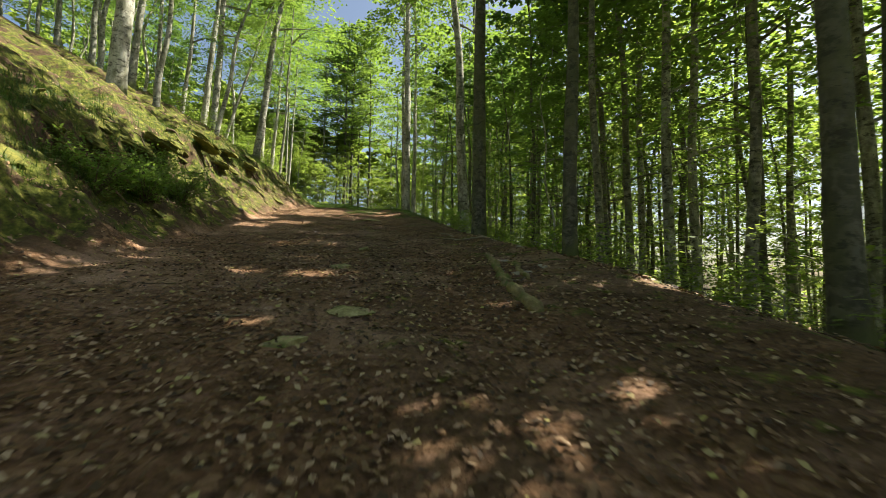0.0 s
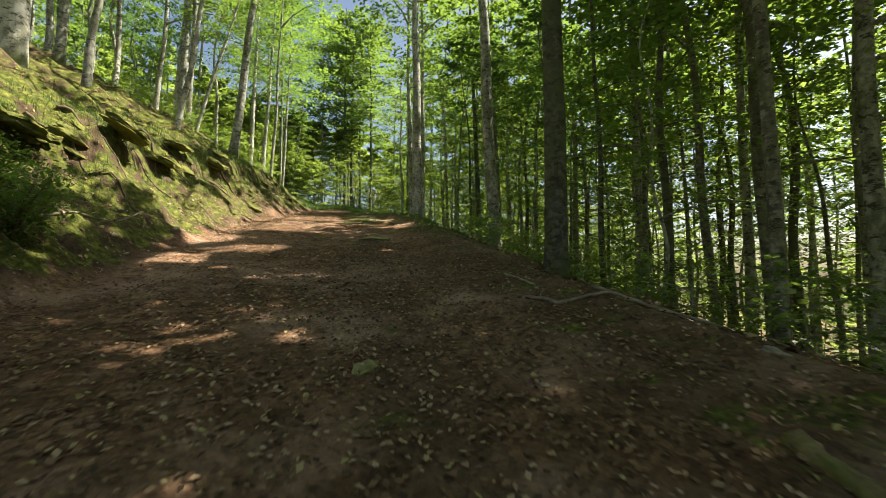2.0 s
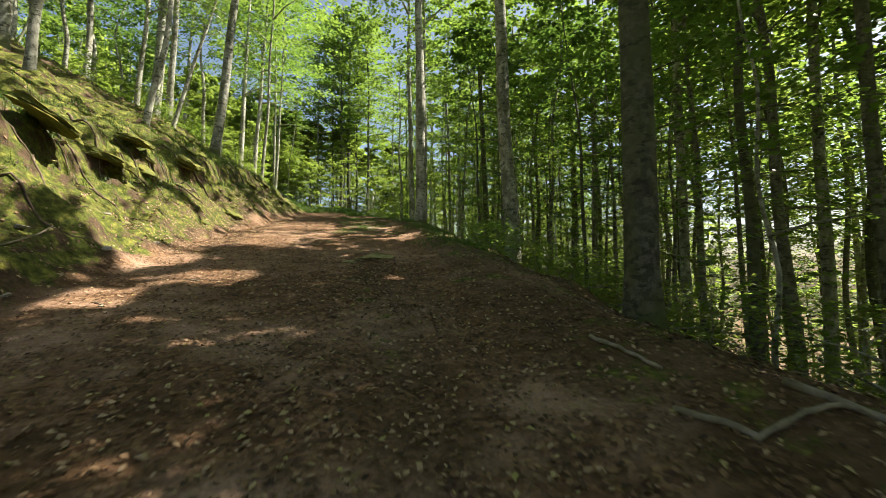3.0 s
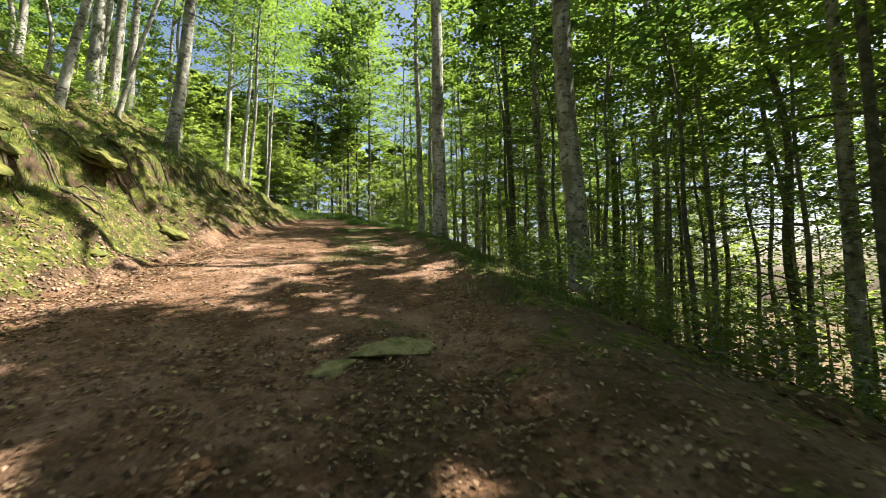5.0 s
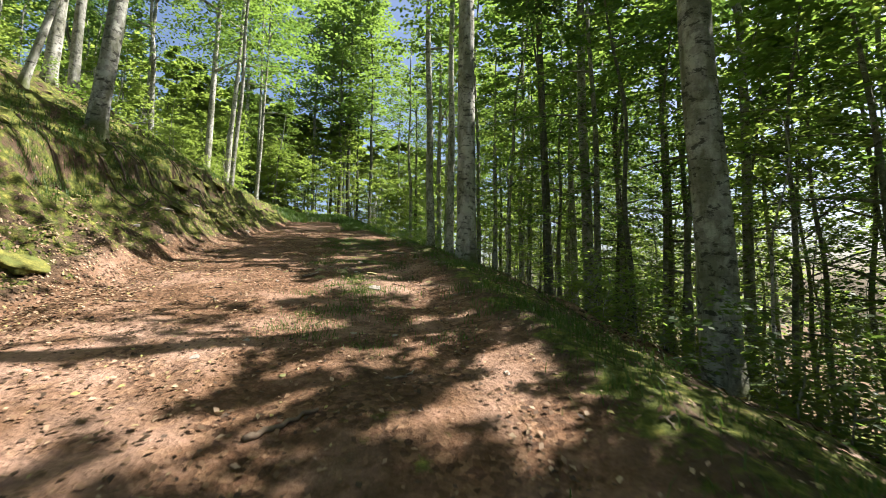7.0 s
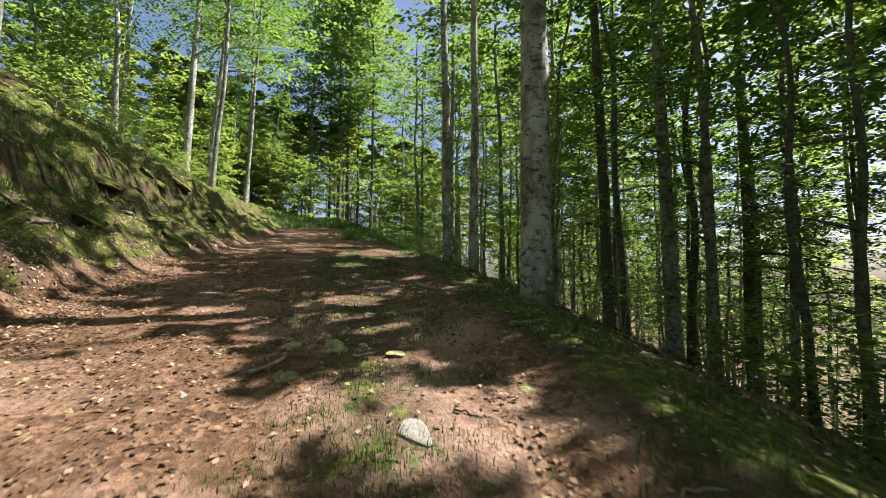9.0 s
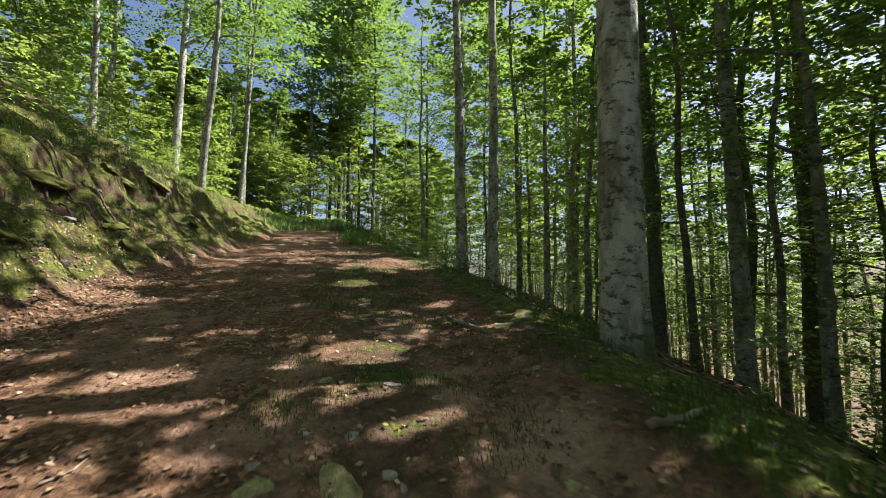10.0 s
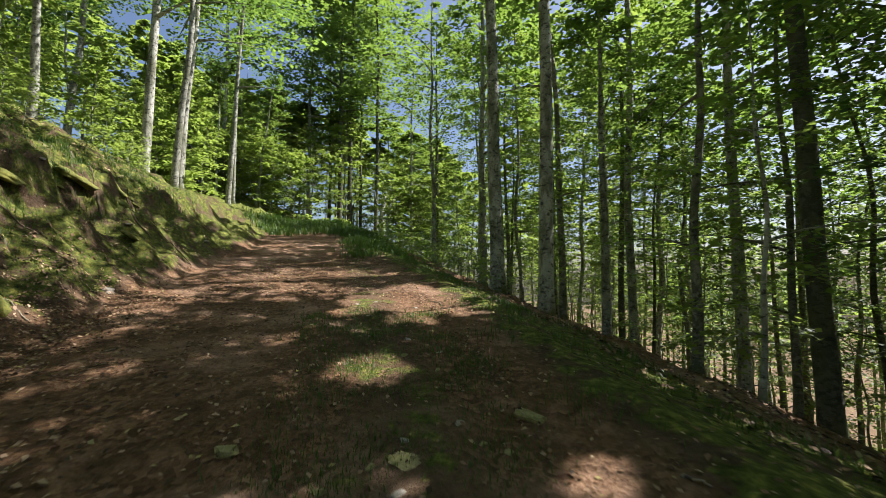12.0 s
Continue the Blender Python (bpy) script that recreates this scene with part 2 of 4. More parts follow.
def ground(x, y):
    x, y = np.asarray(x, float), np.asarray(y, float)
    d = x - centre(y) - 0.6 * np.clip((13 - y) / 4, 0, 1) * np.clip(x - 1.5, 0, 1) + 0.25 * wave(x * 0, y, 5.0, 4) * np.clip(np.abs(x) - 2, 0, 1)
    z = np.interp(y, PROFILE_Y, PROFILE_Z)
    k = np.interp(y, [36, 56, 90], [1, 0.4, 0.6])
    left = np.interp(-d, [3.2, 3.5, 4.9, 5.15, 5.7, 8.8, 20, 60, 300], [0, 0.2, 1.35, 2.05, 2.4, 4.4, 10, 26, 60]) * k
    e = d + 1.6 * np.clip((y - 33) / 18, 0, 1)
    sharp = np.interp(d, [1.2, 2.2, 3, 5.4, 20, 60, 140, 400], [0, 0.18, 0, -1.15, -9, -26, -45, -60])
    gentle = np.interp(e, [1.2, 2.2, 3.2, 6, 20, 60, 140, 400], [0, 0.05, -0.25, -1.25, -7.5, -26, -45, -60])
    g = np.clip((y - 25.5) / 4, 0, 1)
    right = sharp * (1 - g) + gentle * g
    steep = np.clip((-d - 3.1) / 0.8, 0, 1)
    rise = steep * (0.2 * wave(x, y, 1.9, 1) - 0.26 * np.abs(wave(x, y, 1.1, 2)) + 0.12 + 0.08 * wave(x, y, 0.5, 7) + 0.06 * np.clip(wave(x * 0.5, y, 0.8, 9) * 3, -0.5, 1))
    rise = rise + np.clip(1 - steep, 0, 1) * (0.03 * wave(x, y, 1.3, 3) + 0.012 * wave(x, y, 0.4, 5))
    rise = rise + np.clip((d - 2.6) / 1.5, 0, 1) * 0.12 * wave(x, y, 2.1, 6)
    return z + left + right + rise


def gz(x, y):
    return float(ground(x, y))


def spaced(lo, a, b, hi, step, grow):
    mid = list(np.arange(a, b + step / 2, step))
    up, s = [], step
    v = b
    while v < hi:
        s *= grow
        v += s
        up.append(v)
    down, s, v = [], step, a
    while v > lo:
        s *= grow
        v -= s
        down.append(v)
    return np.array(down[::-1] + mid + up)


gx, gy = spaced(-320, -7.5, 6.0, 420, 0.13, 1.1), spaced(-150, -1.0, 40, 700, 0.14, 1.08)
X, Y = np.meshgrid(gx, gy)
Z = ground(X, Y)
nx, ny = len(gx), len(gy)
idx = np.arange(nx * ny).reshape(ny, nx)
land = np.stack([X, Y, Z], -1).reshape(-1, 3)
cells = np.stack([idx[:-1, :-1], idx[:-1, 1:], idx[1:, 1:], idx[1:, :-1]], -1).reshape(-1, 4)
gm = mesh_from("ground", land.tolist(), cells.tolist(), GROUND)
D = X - centre(Y)
moss = 0.60 * np.clip((-D - 3.1) / 0.5, 0, 1) - 0.10 * np.clip((-D - 7) / 4, 0, 1)
E = D + 1.6 * np.clip((Y - 33) / 18, 0, 1)
moss = moss + 0.64 * np.clip((E - 1.5) / 0.7, 0, 1) * np.clip(1 - (E - 3.6) / 0.8, 0, 1) * np.clip((Y - 14) / 5, 0, 1)
# Humus right of the track and down the slope; its darkness also paints canopy shade.
moss = moss + 0.33 * np.clip((D - 0.9) / 0.9, 0, 1) * np.clip((19 - Y) / 4, 0, 1) + 0.36 * np.clip((D - 5) / 2, 0, 1)
moss = moss + 0.42 * np.exp(-((D - 0.45) / 0.6) ** 2) * np.clip((Y - 17) / 6, 0.75, 1) + 0.9 * np.clip((Y - 52) / 6, 0, 1) * np.clip(1 - (Y - 70) / 8, 0, 1)
steepness = np.abs(np.gradient(Z, gx, axis=1))
moss = moss - 0.10 * np.clip(steepness - 1.3, 0, 1.2) * (D < -3)
gm.attributes.new("moss", "FLOAT", "POINT").data.foreach_set("value", moss.ravel().astype(np.float32))
tagged(new("ground", gm), "reddish leaf-strewn forest track with a mossy bank and falling slope", "ground", kind="structure")


# ---- trees ----
def trunk_mesh(name, height, r, lean, bend, rng, material, sides=12):
    """A tapered, slightly bent stem with a lobed foot that reaches into the ground."""
    n = 26
    ph, lobes = rng.uniform(0, 6.28), rng.choice([4, 5, 6])
    verts, faces, line = [], [], []
    for i in range(n):
        s = i / (n - 1)
        z = -0.4 + (height + 0.4) * s ** 1.5
        t = max(z, 0) / height
        cx = lean[0] * max(z, 0) + bend[0] * (math.sin(t * 7 + ph) * t + 0.35 * math.sin(t * 17 + 2 * ph) * min(t * 4, 1))
        cy = lean[1] * max(z, 0) + bend[1] * math.sin(t * 6 + 1 + ph) * t
        rad = r * (1 - 0.82 * t ** 0.9)
        foot = math.exp(-max(z + 0.1, 0) / 0.28)
        line.append(Vector((cx, cy, z)))
        for k in range(sides):
            w = 2 * math.pi * k / sides
            q = rad * (1 + foot * (0.25 + 0.26 * math.cos(lobes * w + ph))) * (1 + 0.045 * math.sin(3 * w + z * 1.3 + ph) + rng.uniform(-0.02, 0.02))
            verts.append((cx + q * math.cos(w), cy + q * math.sin(w), z))
    for i in range(n - 1):
        for k in range(sides):
            q = (k + 1) % sides
            faces.append((i * sides + k, i * sides + q, (i + 1) * sides + q, (i + 1) * sides + k))
    faces.append(tuple(range((n - 1) * sides, n * sides)))
    return mesh_from(name, verts, faces, material), line


def stem_at(line, z):
    for a, b in zip(line, line[1:]):
        if a.z <= z <= b.z:
            return a.lerp(b, (z - a.z) / max(b.z - a.z, 1e-6))
    return line[-1]


def crown_parts(rng, line, z0, z1, radius, branches, leaves, size, shape="round"):
    """Boughs with flat sprays of leaves: corners of the leaves, and the boughs as (points, radii)."""
    corners, boughs = [], []
    for i in range(branches):
        u = (i + rng.random()) / branches
        z = z0 + (z1 - z0) * u
        full = math.sin(math.pi * min(0.22 + 0.78 * u, 1.0)) ** 0.7 if shape == "round" else (1 - 0.75 * u)
        L = radius * (0.25 + 0.75 * full) * rng.uniform(0.6, 1.1)
        az = i * 2.4 + rng.uniform(-0.6, 0.6)
        up = rng.uniform(0.05, 0.45) + 0.5 * u
        p0 = stem_at(line, z)
        side = Vector((-math.sin(az), math.cos(az), 0))
        out = Vector((math.cos(az), math.sin(az), 0))
        curl = rng.uniform(-0.2, 0.2)

        def on(s):
            return p0 + out * (L * s) + side * (curl * L * s * s) + Vector((0, 0, L * (up * s - 0.28 * s * s)))

        boughs.append(([on(s) for s in (0, 0.3, 0.65, 1.0)], [0.05 * (L / 3), 0.03 * (L / 3), 0.018 * (L / 3), 0.004]))
        twigs = 11
        per = max(2, int(leaves / twigs))
        for k in range(twigs):
            s = 0.22 + 0.8 * (k + rng.random()) / twigs
            q = on(s)
            flip = 1 if k % 2 else -1
            way = (side * flip * rng.uniform(0.5, 1.0) + out * rng.uniform(0.35, 0.9) + Vector((0, 0, rng.uniform(-0.25, 0.15)))).normalized()
            tl = L * rng.uniform(0.2, 0.42) * (1.15 - 0.5 * s)
            across = way.cross(Vector((0, 0, 1))).normalized()
            for j in range(per):
                v = (j + rng.random()) / per
                c = q + way * (tl * v) + across * rng.gauss(0, 0.09) + Vector((0, 0, rng.gauss(0, 0.05) - 0.1 * v * v))
                h2 = 1 if j % 2 else -1
                d = (way * rng.uniform(0.2, 1) + across * h2 * rng.uniform(0.3, 1) + Vector((0, 0, rng.uniform(-0.45, 0.2)))).normalized()
                w = d.cross(Vector((rng.gauss(0, 0.35), rng.gauss(0, 0.35), 1))).normalized()
                l = size * rng.uniform(0.65, 1.25) * (0.85 + 1.1 * min(max((c.z - 7) / 6, 0), 1))
                corners.append((c, c + d * (l * 0.42) + w * (l * 0.38), c + d * l, c + d * (l * 0.55) - w * (l * 0.36)))
    return corners, boughs


def build_tree(label, rng, height, r, lean, bend, material, leaf, z0, z1, radius, branches, leaves, size, limbs, sides=12, shape="round", name="beech_tree", category="tree"):
    tree = new(name)
    me, line = trunk_mesh("trunk", height, r, lean, bend, rng, material, sides)
    part_of(tree, "trunk", me)
    corners, boughs = crown_parts(rng, line, z0, z1, radius, branches, leaves, size, shape)
    for pts, radii in boughs[:: max(1, len(boughs) // limbs)][:limbs] if limbs else []:
        k = max(1.0, r / 0.16)
        part_of(tree, "limb", mesh_from("limb", *tube(pts, [x * k for x in radii], 6), material))
    part_of(tree, "crown", quads("crown", np.array([[tuple(p) for p in q] for q in corners]), leaf))
    return tagged(tree, label, category)


def place(tree, x, y, turn=0.0, scale=1.0):
    tree.matrix_world = Matrix.Translation((x, y, gz(x, y) - 0.03)) @ Matrix.Rotation(turn, 4, "Z") @ Matrix.Scale(scale, 4)


taken = []
# Trees beside the track: x, y, diameter, lean sideways and forwards, kind of bark
EDGE = [
    (3.35, 11.75, 0.40, 0.0, 0.0, 2), (5.35, 21.4, 0.56, -0.045, 0.0, 0), (2.97, 26.45, 0.50, -0.01, 0.0, 1),
    (3.3, 6.4, 0.24, 0.02, 0.0, 2), (3.75, 2.75, 0.26, -0.02, 0.0, 2), (4.2, 39.0, 0.46, -0.02, 0.0, 0),
    (4.7, 36.6, 0.40, 0.0, 0.0, 1), (8.5, 30.5, 0.42, -0.02, 0.0, 0), (7.8, 32.3, 0.38, -0.03, 0.01, 2),
]
SLOPE = [
    (9.9, 18.9, 0.34, 0.0, 0.0, 0), (14.0, 33.5, 0.5, 0.0, 0.0, 2), (11.9, 38.1, 0.42, -0.01, 0.0, 1),
    (10.0, 40.9, 0.34, 0.0, 0.0, 0), (17.7, 36.8, 0.42, 0.0, 0.0, 2), (7.7, 38.9, 0.30, 0.0, 0.0, 0),
    (13.5, 48.3, 0.44, 0.0, 0.0, 1), (23.3, 23.8, 0.45, 0.0, 0.0, 0), (6.2, 47.5, 0.40, 0.0, 0.0, 0),
    # Those from (10.5, 7.2) to (11.4, 16.0) are added to shade the track.
    (7.2, 14.0, 0.26, 0.0, 0.0, 2), (8.4, 10.6, 0.32, 0.0, 0.0, 0), (10.5, 7.2, 0.34, 0.0, 0.0, 0),
    (10.8, 12.4, 0.36, 0.01, 0.0, 1), (8.0, 4.6, 0.34, 0.0, 0.0, 2), (11.4, 16.0, 0.34, 0.0, 0.0, 0), (11.8, 27.2, 0.36, 0.0, 0.0, 0),
]
HILL = [
    (-8.8, 18.0, 0.66, 0.03, 0.0, 1), (-8.6, 28.3, 0.42, 0.05, 0.0, 1), (-11.3, 35.0, 0.5, 0.07, 0.0, 1),
    (-10.7, 35.4, 0.4, 0.03, 0.0, 0), (-6.05, 28.2, 0.44, 0.12, -0.03, 0), (-10.1, 49.3, 0.5, 0.03, 0.0, 1),
    (-9.5, 51.9, 0.46, 0.05, 0.0, 1), (-17.8, 56.7, 0.5, 0.06, 0.0, 0), (-10.4, 22.5, 0.34, 0.06, 0.0, 0),
    (-8.7, 21.0, 0.28, 0.07, 0.0, 0), (-15.0, 41.0, 0.4, 0.06, 0.0, 0),
    (-8.0, 28.7, 0.2, 0.27, 0.0, 1), (-7.3, 24.5, 0.26, 0.18, 0.0, 1), (-7.7, 46.5, 0.31, 0.05, 0.0, 0), (-8.4, 57.0, 0.36, 0.04, 0.0, 0),
]
FAR = [
    (-2.1, 78.0, 0.6, 0.0, 0.0, 2), (-1.0, 80.0, 0.62, 0.0, 0.0, 2), (0.3, 84.0, 0.42, 0.0, 0.0, 2), (2.0, 76.0, 0.5, 0.0, 0.0, 2),
    (-9.4, 62.0, 0.34, 0.0, 0.0, 0), (-6.0, 82.0, 0.5, 0.0, 0.0, 0), (-13.0, 72.0, 0.45, 0.0, 0.0, 1), (-4.0, 90.0, 0.5, 0.0, 0.0, 2),
]
BEYOND = [
    (-8.6, 66.0, 0.24, 0.1, 0.0, 0), (6.4, 62.0, 0.4, 0.0, 0.0, 2), (5.5, 72.0, 0.45, 0.0, 0.0, 0), (-11.8, 66.0, 0.22, 0.0, 0.0, 1),
    (8.5, 56.0, 0.42, 0.0, 0.0, 1), (5.2, 56.0, 0.36, -0.02, 0.0, 0),
]
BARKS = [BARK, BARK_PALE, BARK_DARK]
WORDS = ["grey beech tree with blotchy lichen bark", "pale grey beech tree with smooth scarred bark", "mossy beech tree with bark darkened as if in shade"]
rng = random.Random(11)
for rows, where, z0, z1, rad, nb, nl in (
    (EDGE, "beside the track", 11.0, 23.0, 4.2, 36, 90), (SLOPE, "on the slope", 5.0, 18.0, 3.6, 40, 100),
    (HILL, "on the hillside", 8.0, 24.0, 4.8, 42, 84), (FAR, "far along the track", 13.0, 33.0, 7.0, 54, 70), (BEYOND, "near the bend", 7.0, 19.0, 4.2, 38, 80)):
    for x, y, d, lx, ly, kind in rows:
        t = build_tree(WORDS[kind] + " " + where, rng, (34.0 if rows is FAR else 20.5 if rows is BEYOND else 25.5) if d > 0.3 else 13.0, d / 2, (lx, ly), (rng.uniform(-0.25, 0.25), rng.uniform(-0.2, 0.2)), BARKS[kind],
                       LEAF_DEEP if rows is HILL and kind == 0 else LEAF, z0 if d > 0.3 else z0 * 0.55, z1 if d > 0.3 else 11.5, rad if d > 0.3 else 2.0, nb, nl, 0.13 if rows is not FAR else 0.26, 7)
        place(t, x, y)
        taken.append((x, y, 1.6))


def room(x, y, gap):
    return all((x - a) ** 2 + (y - b) ** 2 > max(gap, g) ** 2 for a, b, g in taken)


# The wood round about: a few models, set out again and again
# Most stems here take the darker bark, so their shade is painted in.
FULL = [build_tree("slender beech tree with leafy boughs in the wood", rng, rng.uniform(18, 22), rng.uniform(0.10, 0.19), (rng.uniform(-0.06, 0.06), rng.uniform(-0.04, 0.04)), (rng.uniform(0.15, 0.42), 0.25), (BARK_SHADED, BARK_DARK, BARK_SHADED, BARK)[k % 4],
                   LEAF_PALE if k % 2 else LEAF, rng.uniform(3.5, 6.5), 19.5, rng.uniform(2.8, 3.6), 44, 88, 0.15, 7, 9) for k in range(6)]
HIGH = [build_tree("tall beech tree with a high crown on the hillside", rng, rng.uniform(18, 21), rng.uniform(0.14, 0.22), (rng.uniform(0.0, 0.08), rng.uniform(-0.04, 0.04)), (rng.uniform(0.3, 0.8), 0.4), BARKS[(k + 1) % 2],
                   LEAF if k == 1 else LEAF_DEEP, rng.uniform(5, 8), 18.5, rng.uniform(3.2, 4.0), 36, 84, 0.16, 5, 9) for k in range(4)]
YOUNG = [build_tree("young beech with low leafy sprays", rng, rng.uniform(5.0, 7.5), rng.uniform(0.025, 0.05), (rng.uniform(-0.06, 0.06), 0.02), (0.25, 0.2), BARKS[k % 2],
                    LEAF_PALE if k % 2 else LEAF, 0.7, 6.0, rng.uniform(1.5, 2.0), 24, 62, 0.15, 4, 6, "cone", "young_beech") for k in range(4)]
MIDDLE = [build_tree("half-grown beech with dense leafy boughs", rng, rng.uniform(12.5, 14.5), rng.uniform(0.07, 0.11), (rng.uniform(-0.05, 0.05), rng.uniform(-0.05, 0.05)), (0.22, 0.2), (BARK_SHADED, BARK_DARK, BARK_SHADED)[k],
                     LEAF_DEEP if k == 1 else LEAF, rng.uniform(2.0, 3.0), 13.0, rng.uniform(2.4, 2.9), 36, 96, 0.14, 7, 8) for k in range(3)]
BEND = [build_tree("sunlit beech with leaves down to the ground", rng, rng.uniform(14, 18), rng.uniform(0.09, 0.14), (rng.uniform(-0.05, 0.05), 0), (0.5, 0.4), BARKS[k],
                   LEAF_PALE, 1.0, 15.5, rng.uniform(3.0, 3.8), 44, 70, 0.34, 4, 8) for k in range(3)]
SHRUB = [build_tree("young beech in leaf down to the ground", rng, rng.uniform(5.5, 8.0), rng.uniform(0.04, 0.06), (rng.uniform(-0.06, 0.06), 0.02), (0.25, 0.2), BARKS[k % 2],
                    LEAF_PALE, 0.25, 6.5, rng.uniform(2.0, 2.6), 26, 60, 0.32, 3, 6, "cone", "young_beech") for k in range(3)]
used = {}


def set_out(models, x, y, gap, group):
    k = rng.randrange(len(models))
    turn, s = rng.uniform(0, 6.28), rng.uniform(0.85, 1.15)
    m = Matrix.Translation((x, y, gz(x, y) - 0.05)) @ Matrix.Rotation(turn, 4, "Z") @ Matrix.Scale(s, 4)
    if models[k] not in used:
        used[models[k]] = True
        models[k].matrix_world = m
        t = models[k]
    else:
        t = copy_thing(models[k], m)
        t.scale = (s, s, s)
    tagged(t, group=group)
    taken.append((x, y, gap))


def fill(models, n, xs, ys, gap, group, keep):
    made = 0
    for _ in range(n * 12):
        x, y = rng.uniform(*xs), rng.uniform(*ys)
        if keep(x, y) and room(x, y, gap):
            set_out(models, x, y, gap, group)
            made += 1
            if made == n:
                break


def off(x, y):
    return x - float(centre(y))


fill(FULL, 86, (6.5, 30), (-6, 62), 2.3, "trees of the slope", lambda x, y: off(x, y) > 6.5 + max(0, (36 - y) * 0.03) and not (x < 10 and 16 < y < 28.5))
# Extra trees, added to shade the near part of the track.
fill(FULL, 16, (5.8, 14), (1, 16), 1.9, "trees of the slope", lambda x, y: off(x, y) > 5.8)
fill(FULL, 8, (15, 32), (2, 30), 2.6, "trees of the slope", lambda x, y: True)
# Added so that their crowns shade the right half of the track.
fill(MIDDLE, 32, (6.6, 16), (13, 34), 1.9, "half-grown trees of the slope", lambda x, y: off(x, y) > 6.6 and not (x < 9.2 and 22.4 < y < 25.2))
fill(BEND, 30, (-28, 14), (82, 97), 2.4, "trees beyond the bend", lambda x, y: True)
fill(YOUNG, 70, (5.0, 24), (0, 62), 1.6, "young trees of the slope", lambda x, y: off(x, y) > 5.5)
fill(HIGH, 54, (-34, -8.5), (-6, 70), 3.0, "trees of the hillside", lambda x, y: off(x, y) < -8.5 and not (y < 20 and x > -10) and not (y > 45 and x > -24))
fill(SHRUB, 22, (-28, -8), (46, 75), 2.0, "young trees of the hillside", lambda x, y: off(x, y) < -6.5)
for k in range(62):
    x, y = -24 + 34 * ((k * 0.618) % 1), 61 + 20 * ((k * 0.377) % 1)
    if abs(off(x, y)) > 4.2 or y > 67:
        set_out(SHRUB, x, y, 0.5, "young trees at the bend")
# Unseen behind the start, added to cast shade forward.
fill(HIGH, 12, (-12, 14), (-22, -4), 3.5, "trees behind", lambda x, y: abs(x) > 3.8)
fill(MIDDLE, 18, (10, 24), (29, 48), 1.5, "half-grown trees of the slope", lambda x, y: True)
fill(YOUNG, 34, (9, 24), (27, 50), 1.0, "young trees of the slope", lambda x, y: True)
fill(YOUNG, 18, (6, 17), (3, 22), 1.0, "young trees of the slope", lambda x, y: True)
# Three more sets, added to shade stretches of track that were too sunny.
fill(MIDDLE, 3, (6.9, 9.6), (21.2, 24.2), 1.2, "half-grown trees of the slope", lambda x, y: True)
fill(MIDDLE, 5, (6.6, 10), (27, 32), 1.2, "half-grown trees of the slope", lambda x, y: True)
fill(FULL, 4, (9, 15), (27, 33), 1.4, "trees of the slope", lambda x, y: True)


def distant_wood(spots, low):
    """The wood beyond, whose trees nobody could count: stems and leafy boughs joined."""
    models = []
    for k in range(5):
        me, line = trunk_mesh("stem", rng.uniform(18, 22), rng.uniform(0.13, 0.2), (rng.uniform(-0.02, 0.02), 0), (0.3, 0.2), rng, BARK, 6)
        co = np.array([v.co for v in me.vertices])
        stem = np.array([co[list(p.vertices)] for p in me.polygons if len(p.vertices) == 4])
        bpy.data.meshes.remove(me)
        leaves, _ = crown_parts(rng, line, rng.uniform(2.0, 5.0), 19.0, rng.uniform(3.2, 4.0), 30, 24, 0.48)
        models.append((stem, np.array([[tuple(p) for p in q] for q in leaves])))
    stems, leaves = [], []
    for x, y in spots + low:
        s, l = models[rng.randrange(5)]
        a, f = rng.uniform(0, 6.28), rng.uniform(0.85, 1.2)
        if (x, y) in low:
            l, f = l[rng.randrange(2)::2] if y > 90 else l, f * 0.55
        turn = np.array([[math.cos(a), -math.sin(a), 0], [math.sin(a), math.cos(a), 0], [0, 0, 1]]).T * f
        base = np.array([x, y, gz(x, y) - 0.1])
        stems.append(s @ turn + base)
        leaves.append(l @ turn + base)
    stems, leaves = np.concatenate(stems), np.concatenate(leaves)
    me = quads("distant_wood", np.concatenate([stems, leaves]), BARK)
    me.materials.append(LEAF_PALE)
    me.polygons.foreach_set("material_index", np.concatenate([np.zeros(len(stems), np.int32), np.ones(len(leaves), np.int32)]))
    return tagged(new("distant_wood", me), "dense distant beech wood with leafy green crowns", "wood", kind="stuff")


spots = []
for n, xs, ys, gap, keep in ((46, (30, 75), (-15, 110), 3.8, lambda x, y: y > 40 or x > 45), (75, (-50, 60), (70, 130), 4.0, lambda x, y: y > 98 or x > 16 or x < -30)):
    made = 0
    for _ in range(n * 12):
        x, y = rng.uniform(*xs), rng.uniform(*ys)
        if keep(x, y) and room(x, y, gap):
            spots.append((x, y))
            taken.append((x, y, gap))
            made += 1
            if made == n:
                break
low = []
while len(low) < 70:
    x, y = rng.uniform(-48, 45), rng.uniform(66, 112)
    if abs(off(x, y)) > 5 or y > 72:
        low.append((x, y))
distant_wood(spots, low)


